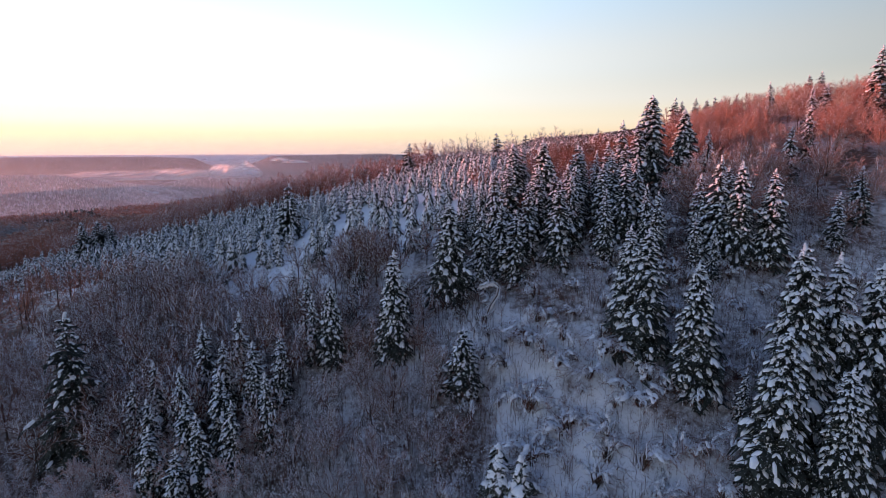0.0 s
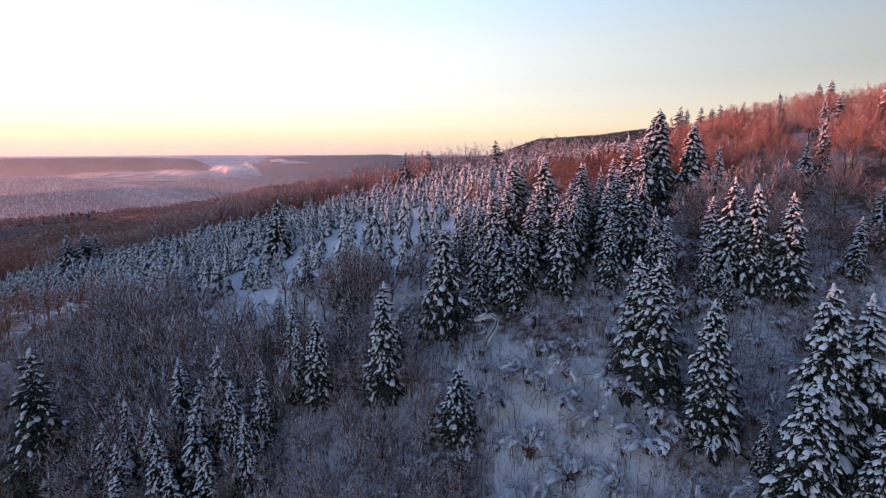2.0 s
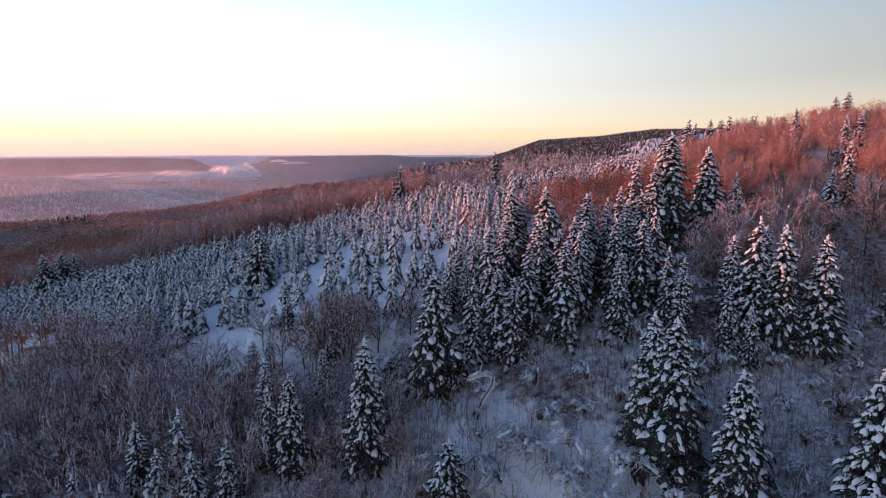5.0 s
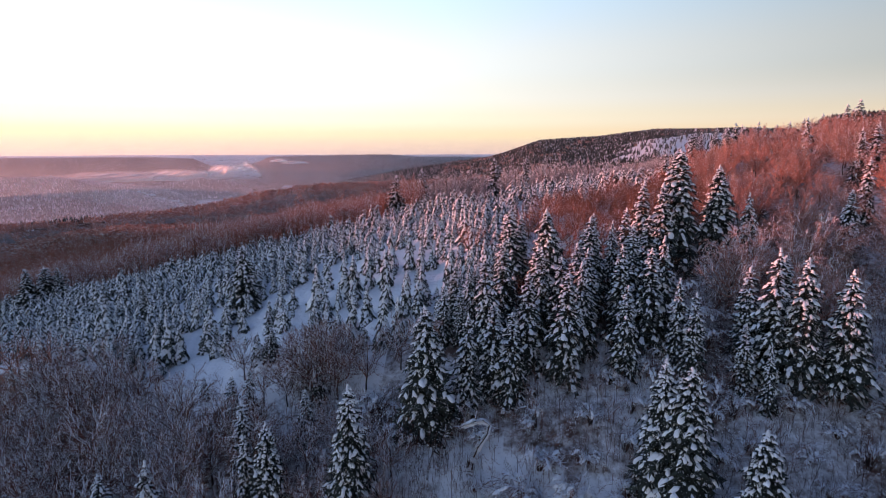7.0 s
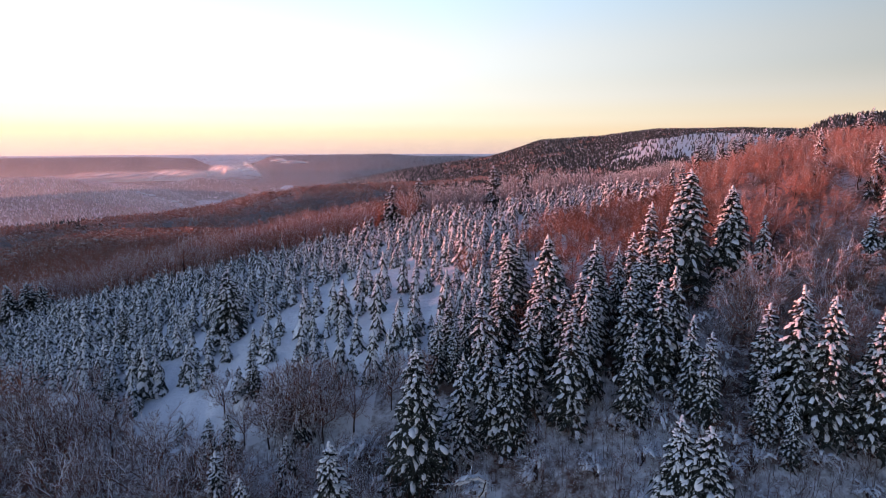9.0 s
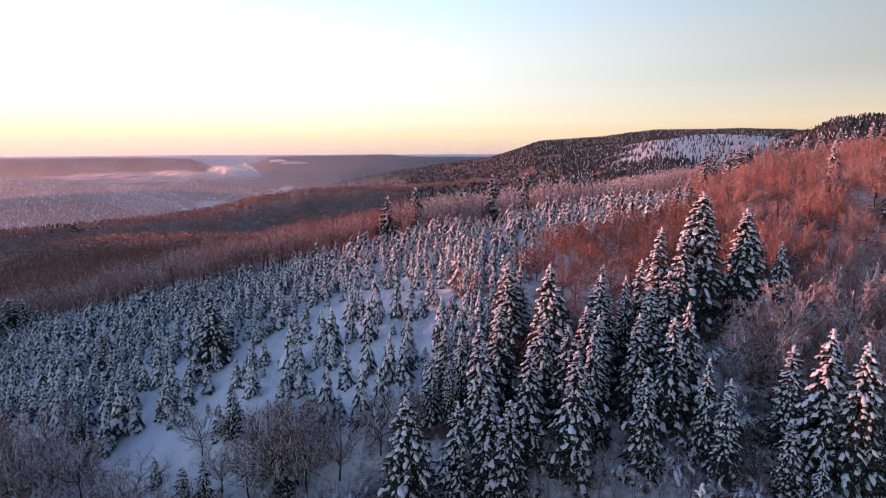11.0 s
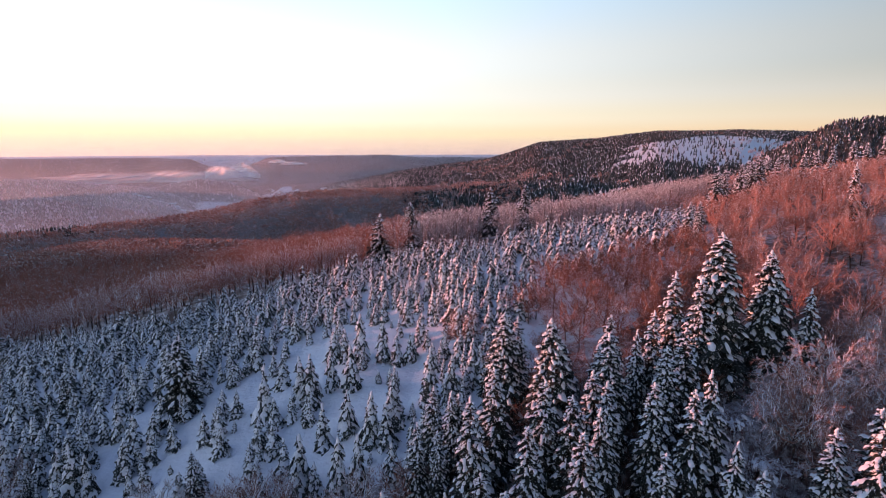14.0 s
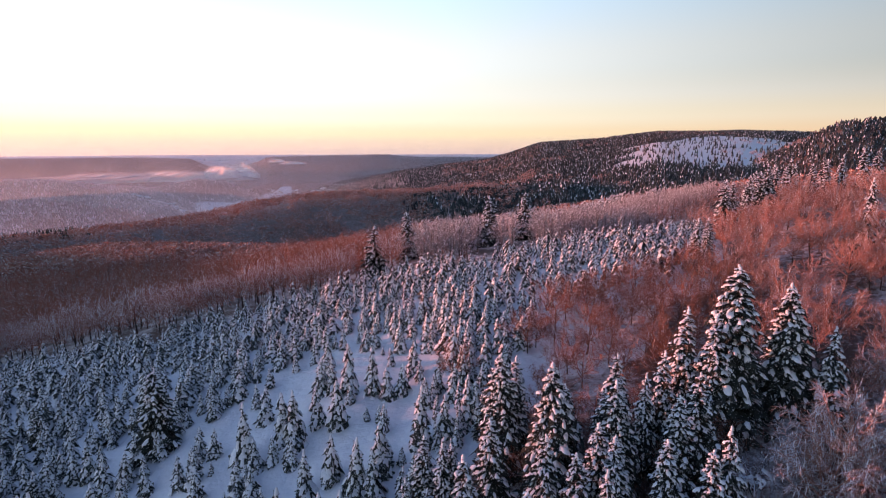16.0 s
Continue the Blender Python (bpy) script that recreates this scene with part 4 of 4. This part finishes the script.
px, py = jittered(44, 150, 92, 240, 3.3, 71)
ok = inside(px, py, right)
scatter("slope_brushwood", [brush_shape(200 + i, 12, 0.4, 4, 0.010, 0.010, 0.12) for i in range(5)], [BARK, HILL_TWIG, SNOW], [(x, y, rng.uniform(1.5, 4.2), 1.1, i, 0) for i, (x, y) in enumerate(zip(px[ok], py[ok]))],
        "frosted brushwood under the beeches of the upper slope", "undergrowth")

for i, (x, y, h) in enumerate(((46.5, 106, 12), (52, 110, 12.5), (57.5, 106, 12), (62, 112, 12.5), (54, 101, 9), (60, 99, 9.5))):
    SNOWY.stand(i % 2, x, y, h, i * 71, "broad beech with heavy snow along every branch")

RED = Kind("russet_beech", [beech_shape(95 + i, 10, 13, 15, 0.42, 0.4, 0.0038, 0.0, 0.10) for i in range(3)], [BARK, RED_TWIG, SNOW], ["trunk", "crown", "snow_load"], "bare tree", "russet beeches beside the clearing")
for i, (x, y) in enumerate(thicket):
    RED.stand(i % 3, x, y, rng.uniform(5.0, 8.0), i * 97 % 360, "dense reddish beech beside the clearing", 1.25)

for i, (x, y, h) in enumerate(((9.1, 136, 7.0), (0.9, 107.2, 5.5), (14.3, 118.3, 4.2), (16.8, 116.8, 4.5))):
    RED.stand(i % 3, x, y, h, i * 61, "small round russet beech standing in the snow", 1.2)
BROWN = Kind("brown_beech", [beech_shape(220 + i, 13, 18, 19, 0.36, 0.85, 0.0034, 0.25, 0.085, 1.1, 0.0, 0.055) for i in range(2)], [BARK, TWIG, SNOW], ["trunk", "crown", "snow_load"], "bare tree", "dense brown beeches below the clearing")
for i, (x, y, h) in enumerate(((-16, 102, 12), (-12.3, 101.5, 11.5), (-18, 105.2, 9.5), (-14, 105.5, 9.5), (-20, 102.5, 8.5), (-57.2, 125.1, 4.8))):
    BROWN.stand(i % 2, x, y, h, i * 77, "dense round brown beech at the clearing's lower edge")
for i, (x, y) in enumerate(low_thicket):
    RED.stand(i % 3, x, y, rng.uniform(3.0, 5.0), i * 97 % 360, "low russet beech growing between the tall spruces", 1.3)

# ---- undergrowth ----
SHRUB = Kind("shrub", [shrub_shape(80 + i) for i in range(4)], [BARK, TWIG, SNOW], ["stem", "crown", "snow_load"], "shrub", "snow-bent shrubs")
px, py = jittered(-10, 66, 54, 112, 4.2, 17)
rng = np.random.RandomState(18)
for i, (x, y) in enumerate(zip(px, py)):
    if (y < 99 or x > 34) and rng.uniform() < (0.75 if inside(x, y, GLADE) else 0.85):
        SHRUB.stand(i % 4, x, y, rng.uniform(1.4, 3.2), rng.uniform(0, 360), "low shrub bent over by clumps of snow")
for i, (x, y) in enumerate(((9.5, 80), (13, 82.5), (17, 79), (21, 76.5), (12, 74), (16.5, 70), (22, 69), (27, 72), (25, 65), (19, 64), (30, 66.5), (11.5, 67), (24, 79.5), (15, 86))):
    SHRUB.stand(i % 4, x, y, 2.6 + (i * 37 % 10) * 0.13, i * 67 % 360, "broad shrub mounded over with snow", 1.25)
px, py = jittered(-45, 72, 48, 116, 1.4, 19)
ok = (px > 26) | (py < 100)
ok &= ~inside(px, py, GLADE) | (np.random.RandomState(2).uniform(size=len(px)) < 0.8)
SAPLING = [brush_shape(90 + i, 7, 0.3, 3, 0.009, 0.008, 0.16) for i in range(6)]
scatter("saplings", SAPLING, [BARK, TWIG, SNOW], [(x, y, rng.uniform(1.8, 5.5), 0.7, i, 0) for i, (x, y) in enumerate(zip(px[ok], py[ok]))],
        "thicket of thin bare saplings in the snow", "saplings")
px, py = jittered(-12, 66, 54, 114, 2.0, 29)
ok = (wobble(px, py, 12, 45) > -0.75) & ((py < 101) | (px > 14)) & ~(inside(px, py, GLADE) & (wobble(px, py, 9, 44) < -0.35))
scatter("brambles", [brush_shape(110 + i, 11, 0.35, 5, 0.008, 0.014, 0.30) for i in range(5)], [BARK, TWIG, SNOW], [(x, y, rng.uniform(0.8, 2.0), 1.7, i, 0) for i, (x, y) in enumerate(zip(px[ok], py[ok]))],
        "tangle of dark brambles half buried in snow", "undergrowth")



def thicket_shape(seed, stems=7):
    """A clump of thin upright stems of height 1 with side twigs and dabs of snow in the forks."""
    rng = np.random.RandomState(seed)
    s = Shape()
    for i in range(stems):
        foot = np.array((rng.normal() * 0.16, rng.normal() * 0.16, -0.03))
        h = rng.uniform(0.5, 1.0)
        knee = foot + (rng.normal() * 0.07, rng.normal() * 0.07, h * 0.55)
        top = knee + (rng.normal() * 0.13, rng.normal() * 0.13, h * 0.5)
        s.blade(foot, knee, 0.014, 0, rng)
        s.blade(knee, top, 0.010, 1, rng)
        for c0, c1, count in ((foot, knee, 3), (knee, top, 5)):
            for k in range(count):
                c = c0 + (c1 - c0) * rng.uniform(0.25, 1.0)
                d = np.array((rng.normal(), rng.normal(), rng.uniform(0.3, 1.2))) * 0.09
                spray(s, c, d / np.linalg.norm(d), 0.15, 1, 0.010, rng, 1, 0.2)
                if rng.uniform() < 0.4:
                    way = d / np.linalg.norm(d)
                    side = np.cross(way, (0, 0, 1.0))
                    side = side / (np.linalg.norm(side) + 1e-9)
                    lump(s, c + d * rng.uniform(0.2, 0.9), way, side, rng.uniform(0.02, 0.05), rng.uniform(0.010, 0.022), 0.014, rng, 4, False)
    return s.arrays()


THICKET_SHAPES = [thicket_shape(150 + i) for i in range(6)]
DARK_TWIG = material("dark_thicket_twigs", (0.075, 0.05, 0.042), 0.8, 0.35, 0.12, 0.0, 8.0, 0.3)
px, py = jittered(-70, 8, 48, 104, 1.6, 61)
ok = inside(px + 4 * wobble(px, py, 13, 63), py + 4 * wobble(px, py, 12, 64), [(-70, 62), (-30, 48), (2, 48), (7, 66), (5, 82), (4, 99), (-16, 99), (-36, 103), (-66, 104)])
px, py = px[ok], py[ok]
scatter("hazel_thicket", THICKET_SHAPES, [BARK, DARK_TWIG, SNOW], [(x, y, rng.uniform(2.2, 5.0), 1.1, i, 0) for i, (x, y) in enumerate(zip(px, py))],
        "dark thicket of thin stems flecked with snow", "undergrowth")
px, py = jittered(0, 74, 56, 116, 2.3, 62)
ok = (~inside(px, py, GLADE) & ((py < 100) | (px > 36))) | (np.random.RandomState(4).uniform(size=len(px)) < 0.35) & (py < 96)
px, py = px[ok], py[ok]
scatter("hazel_scrub", THICKET_SHAPES, [BARK, DARK_TWIG, SNOW], [(x, y, rng.uniform(1.6, 4.4), 1.0, i, 0) for i, (x, y) in enumerate(zip(px, py))],
        "scattered dark scrub of thin stems in snow", "undergrowth")

px, py = jittered(-6, 150, 322, 425, 6.0, 27)
ok = py > np.interp(px, [-6, 40, 150], [327, 327, 392])
scatter("spruce_wood", YOUNG_LOW, [BARK, DUSTED_NEEDLES, SNOW], [(x, y, rng.uniform(10, 14), 1.0, i, 0) for i, (x, y) in enumerate(zip(px[ok], py[ok]))],
        "row of snowy spruces behind the frosted beeches", "woodland")

BENT = tree_thing("bent_sapling", bent_shape(5), [BARK, TWIG, SNOW], ["stem", "twigs", "snow_load"], "sapling bowed into a hook under a coat of snow", "sapling", "")
BENT.matrix_basis = pose(7.6, 87.0, float(land(7.6, 87.0)) - 0.2, 0, 0, 0) @ Matrix.Diagonal((1.5, 1.5, 1.6, 1))


# ---- far woods ----
def far_spruce(seed, tiers=3):
    rng = np.random.RandomState(seed)
    s = Shape()
    for k in range(tiers):
        z0, z1 = 0.05 + 0.3 * k, (0.5 + 0.27 * k if tiers > 1 else 1.0)
        r = 0.2 * (1 - 0.27 * k)
        ring = [np.array((r * rng.uniform(0.7, 1.2) * math.cos(i * 1.2566), r * rng.uniform(0.7, 1.2) * math.sin(i * 1.2566), z0 + rng.uniform(-0.05, 0.05))) for i in range(5)]
        n0 = len(s.v)
        s.v += ring + [np.array((0, 0, min(1.0, z1)))]
        for i in range(5):
            s.t.append((n0 + i, n0 + (i + 1) % 5, n0 + 5))
            s.m.append(0 if rng.uniform() < 0.82 else 1)
    return s.arrays()


def far_beech(seed, twigs=22, snow=0.3):
    rng = np.random.RandomState(seed)
    s = Shape()
    for k in range(twigs):
        hull, out = crown_point(rng, 0.38, 0.2, 1.0, 0.55)
        c = np.array((0, 0, 0.5)) + (hull - (0, 0, 0.5)) * rng.uniform(0.35, 0.8)
        way = c - (0, 0, 0.2)
        spray(s, c, way / np.linalg.norm(way), 0.2, 1, 0.085, rng, 1 if rng.uniform() < snow else 0, 0.8)
    return s.arrays()


rng = np.random.RandomState(21)


def wedge(count, r0, r1, a0, a1):
    """Random places, thinning out with distance."""
    u = rng.uniform(size=count)
    r = r0 * (r1 / r0) ** u
    az = np.radians(rng.uniform(a0, a1, count))
    return HUB[0] + r * np.sin(az), HUB[1] + r * np.cos(az)


x, y = wedge(42000, 330, 2300, -43, 42)
free = ~snowy(x, y) | (rng.uniform(size=len(x)) < 0.36)
free &= ~((x < 0) & (np.hypot(x, y) > 1500))
free &= ~((x > -6) & (x < 150) & (y < 420)) & ~((x < 0) & (x > -330) & (y < 420))
x, y = x[free], y[free]
conifer = np.where((x < -20) & (np.hypot(x, y) < 950), -1.2, 0.0) + wobble(x, y, 260, 31) + 0.5 * wobble(x, y, 60, 32) + np.clip((x - 50) / 250, -0.6, 1.0) > 0.15
r = np.hypot(x, y)
grow = 1 + np.clip((r - 500) / 2000, 0, 0.5)
hs = rng.uniform(8, 13, len(x)) * np.where(x > 0, np.interp(r, [700, 1500], [1.0, 0.8]), grow)
for name, pick, shapes, mats, label in (
        ("spruce_forest", conifer, [far_spruce(i) for i in range(5)], [FAR_NEEDLES, SNOW], "snow-dusted spruce forest on the far slopes"),
        ("beech_forest", ~conifer, [far_beech(i) for i in range(5)], [FAR_TWIG, FROST], "bare frosted beech forest on the far slopes")):
    idx = np.where(pick)[0]
    scatter(name, shapes, mats, np.stack([x[idx], y[idx], hs[idx], rng.uniform(1.0, 1.6, len(idx)), idx, 0 * idx], -1), label, "forest")
x, y = wedge(17000, 800, 2450, -4, 42)
free = ~snowy(x, y)
x, y = x[free], y[free]
scatter("hill_forest", [far_spruce(i, 1) for i in range(12, 16)], [FAR_NEEDLES, FROST], np.stack([x, y, rng.uniform(5, 9, len(x)), rng.uniform(1.3, 2.2, len(x)), np.arange(len(x)), 0 * x], -1),
        "dense snow-dusted forest over the far hill", "forest")
x, y = wedge(62000, 1480, 4800, -43, 42)
bearing = np.degrees(np.arctan2(x - HUB[0], y - HUB[1]))
keep = (land(x, y) > -200) & ((x < 0) | (np.hypot(x, y) > 2200)) & (bearing < 8)
for mx, my, mr in MEADOWS:
    keep &= np.hypot(x - mx, y - my) > mr
x, y, bearing = x[keep], y[keep], bearing[keep]
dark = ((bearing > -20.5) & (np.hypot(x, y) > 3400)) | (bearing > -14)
for name, pick, mats, label in (("distant_forest", ~dark, [HAZY_WOOD, FROST], "frosted distant forest, its colour paled to stand for haze"),
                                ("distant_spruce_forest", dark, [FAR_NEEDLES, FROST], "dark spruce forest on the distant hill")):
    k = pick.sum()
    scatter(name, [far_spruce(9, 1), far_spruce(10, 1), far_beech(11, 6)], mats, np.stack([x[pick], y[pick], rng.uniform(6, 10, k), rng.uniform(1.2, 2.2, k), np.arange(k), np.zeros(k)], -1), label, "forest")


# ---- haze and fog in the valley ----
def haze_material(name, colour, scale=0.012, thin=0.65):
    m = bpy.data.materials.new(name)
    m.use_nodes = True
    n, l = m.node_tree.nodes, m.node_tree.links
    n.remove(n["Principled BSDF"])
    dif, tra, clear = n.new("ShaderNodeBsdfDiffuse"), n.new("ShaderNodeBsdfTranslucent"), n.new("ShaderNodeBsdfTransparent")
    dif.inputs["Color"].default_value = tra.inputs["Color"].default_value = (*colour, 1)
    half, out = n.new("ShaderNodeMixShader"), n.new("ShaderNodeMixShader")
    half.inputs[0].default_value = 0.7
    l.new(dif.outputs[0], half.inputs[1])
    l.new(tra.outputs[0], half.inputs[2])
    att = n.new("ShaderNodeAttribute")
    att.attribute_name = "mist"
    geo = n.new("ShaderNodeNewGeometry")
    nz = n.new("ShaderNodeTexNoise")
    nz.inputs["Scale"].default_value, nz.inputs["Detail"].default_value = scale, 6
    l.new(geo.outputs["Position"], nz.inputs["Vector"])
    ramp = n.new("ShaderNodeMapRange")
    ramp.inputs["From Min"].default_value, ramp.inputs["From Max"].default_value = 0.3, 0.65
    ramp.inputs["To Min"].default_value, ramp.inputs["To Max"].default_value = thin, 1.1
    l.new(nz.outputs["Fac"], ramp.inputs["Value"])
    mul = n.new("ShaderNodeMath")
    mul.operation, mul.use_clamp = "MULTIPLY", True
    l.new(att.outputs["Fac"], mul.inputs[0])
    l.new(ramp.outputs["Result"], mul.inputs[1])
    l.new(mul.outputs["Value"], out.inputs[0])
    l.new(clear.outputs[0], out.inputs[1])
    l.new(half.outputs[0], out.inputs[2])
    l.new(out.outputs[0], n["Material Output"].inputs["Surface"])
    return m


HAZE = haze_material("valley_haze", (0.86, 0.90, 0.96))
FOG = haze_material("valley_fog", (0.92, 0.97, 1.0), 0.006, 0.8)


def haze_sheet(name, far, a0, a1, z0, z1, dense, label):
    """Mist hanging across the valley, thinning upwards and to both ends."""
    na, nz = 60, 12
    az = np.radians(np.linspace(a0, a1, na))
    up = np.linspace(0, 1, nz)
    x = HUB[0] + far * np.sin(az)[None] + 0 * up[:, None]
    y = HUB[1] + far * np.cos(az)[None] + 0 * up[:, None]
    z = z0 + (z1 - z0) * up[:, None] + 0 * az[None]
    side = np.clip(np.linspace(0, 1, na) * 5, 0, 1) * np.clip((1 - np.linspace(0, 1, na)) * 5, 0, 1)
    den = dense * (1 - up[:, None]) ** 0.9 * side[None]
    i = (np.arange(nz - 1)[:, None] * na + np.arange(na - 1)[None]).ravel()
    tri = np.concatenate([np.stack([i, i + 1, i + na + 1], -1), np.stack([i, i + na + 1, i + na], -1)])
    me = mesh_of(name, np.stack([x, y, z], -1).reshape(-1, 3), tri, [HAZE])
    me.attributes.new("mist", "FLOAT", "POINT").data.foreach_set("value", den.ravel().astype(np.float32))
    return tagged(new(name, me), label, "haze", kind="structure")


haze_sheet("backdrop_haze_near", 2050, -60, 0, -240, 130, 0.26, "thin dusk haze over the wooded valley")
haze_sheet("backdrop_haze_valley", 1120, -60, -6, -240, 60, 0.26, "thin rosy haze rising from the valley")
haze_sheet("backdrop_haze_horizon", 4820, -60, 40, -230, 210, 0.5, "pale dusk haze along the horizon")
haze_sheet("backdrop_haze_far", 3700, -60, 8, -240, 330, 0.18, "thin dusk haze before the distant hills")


def fog_bank(az, far, z, length, depth, height, seed, dense=0.9):
    """A drifting bank of fog: a few billowing curtains, one behind the other, thinning at their edges."""
    nu, nv, layers = 36, 10, 4
    u, w = np.meshgrid(np.linspace(-1, 1, nu), np.linspace(0, 1, nv), indexing="ij")
    a = radians(az)
    cx, cy = HUB[0] + far * math.sin(a), HUB[1] + far * math.cos(a)
    ex, ey = np.array((math.cos(a), -math.sin(a))), np.array((math.sin(a), math.cos(a)))
    i = (np.arange(nu - 1)[:, None] * nv + np.arange(nv - 1)[None]).ravel()
    tri = np.concatenate([np.stack([i, i + nv, i + nv + 1], -1), np.stack([i, i + nv + 1, i + 1], -1)])
    vs, ts, ds = [], [], []
    for k in range(layers):
        top = (1 - u ** 2) ** 0.5 * (0.62 + 0.14 * np.sin(u * 5 + seed + k) + 0.05 * np.sin(u * 15 + 2 * seed + 3 * k))
        back = depth * (k / (layers - 1) - 0.5) + 0.25 * depth * np.sin(u * 4 + k) + depth * 0.3 * w ** 2
        x = cx + ex[0] * u * length / 2 + ey[0] * back
        y = cy + ex[1] * u * length / 2 + ey[1] * back
        vs.append(np.stack([x, y, z + top * w * height * (0.7 + 0.1 * k)], -1).reshape(-1, 3))
        ts.append(tri + k * nu * nv)
        ds.append((dense * np.clip(1.5 * (1 - u ** 2), 0, 1) * np.clip(2.2 * (1 - w), 0, 1) ** 1.2).ravel())
    me = mesh_of("fog_bank", np.concatenate(vs), np.concatenate(ts), [FOG])
    me.attributes.new("mist", "FLOAT", "POINT").data.foreach_set("value", np.concatenate(ds).astype(np.float32))
    return tagged(new("fog_bank", me), "pale fog lying in the valley between the hills", "fog", "fog banks in the valley")


fog_bank(-27.5, 3560, -100, 1200, 260, 74, 1, 1.0)
fog_bank(-23.6, 3530, -100, 700, 200, 100, 2, 1.0)
fog_bank(-20.6, 3520, -86, 340, 140, 132, 3, 1.0)
fog_bank(-32, 3580, -84, 700, 200, 34, 4, 0.7)
fog_bank(-16.4, 3660, -2, 130, 70, 36, 5, 0.9)
fog_bank(-14.9, 3650, -14, 200, 50, 32, 6, 0.9)


# ---- villages on the valley floor ----
PLASTER = material("plaster", (0.55, 0.5, 0.46), 0.8, 0.1, 0.3)


def house(x, y, turn, w, d, h, label):
    z = float(land(x, y)) - 1
    root = new("house")
    root.matrix_basis = pose(x, y, z, 0, 0, turn)
    b = bmesh.new()
    pts = [(-w / 2, -d / 2), (w / 2, -d / 2), (w / 2, d / 2), (-w / 2, d / 2)]
    lo = [b.verts.new((px, py, -2)) for px, py in pts]
    hi = [b.verts.new((px, py, h)) for px, py in pts]
    g0, g1 = b.verts.new((-w / 2, 0, h + d * 0.42)), b.verts.new((w / 2, 0, h + d * 0.42))
    for k in range(4):
        b.faces.new((lo[k], lo[(k + 1) % 4], hi[(k + 1) % 4], hi[k]))
    b.faces.new((hi[3], hi[0], g0))
    b.faces.new((hi[1], hi[2], g1))
    me = bpy.data.meshes.new("wall")
    b.to_mesh(me)
    b.free()
    me.materials.append(PLASTER)
    wall = new("wall", me)
    wall.parent = root
    b = bmesh.new()
    o = 0.7
    for sgn in (-1, 1):
        e = [(-w / 2 - o, sgn * (d / 2 + o), h - 0.3), (w / 2 + o, sgn * (d / 2 + o), h - 0.3), (w / 2 + o, 0, h + d * 0.42 + 0.1), (-w / 2 - o, 0, h + d * 0.42 + 0.1)]
        under = [b.verts.new(p) for p in e]
        over = [b.verts.new((p[0], p[1], p[2] + 0.5)) for p in e]
        b.faces.new(over)
        b.faces.new(under[::-1])
        for k in range(4):
            b.faces.new((under[k], under[(k + 1) % 4], over[(k + 1) % 4], over[k]))
    me = bpy.data.meshes.new("roof")
    b.to_mesh(me)
    b.free()
    me.materials.append(SNOW)
    roof = new("roof", me)
    roof.parent = root
    return tagged(root, label, "house", "houses in the valley")


rng = np.random.RandomState(51)
for az, far, count, spread in ((-27.6, 2450, 8, 45), (-24.4, 2302, 9, 40), (-16.0, 3558, 10, 70), (-12.9, 3290, 9, 60)):
    for k in range(count):
        a = radians(az)
        house(HUB[0] + far * math.sin(a) + rng.normal() * spread, HUB[1] + far * math.cos(a) + rng.normal() * spread * 0.5, rng.uniform(0, 180),
              rng.uniform(11, 22), rng.uniform(9, 12), rng.uniform(4, 7), "far village house with a snow-covered roof")
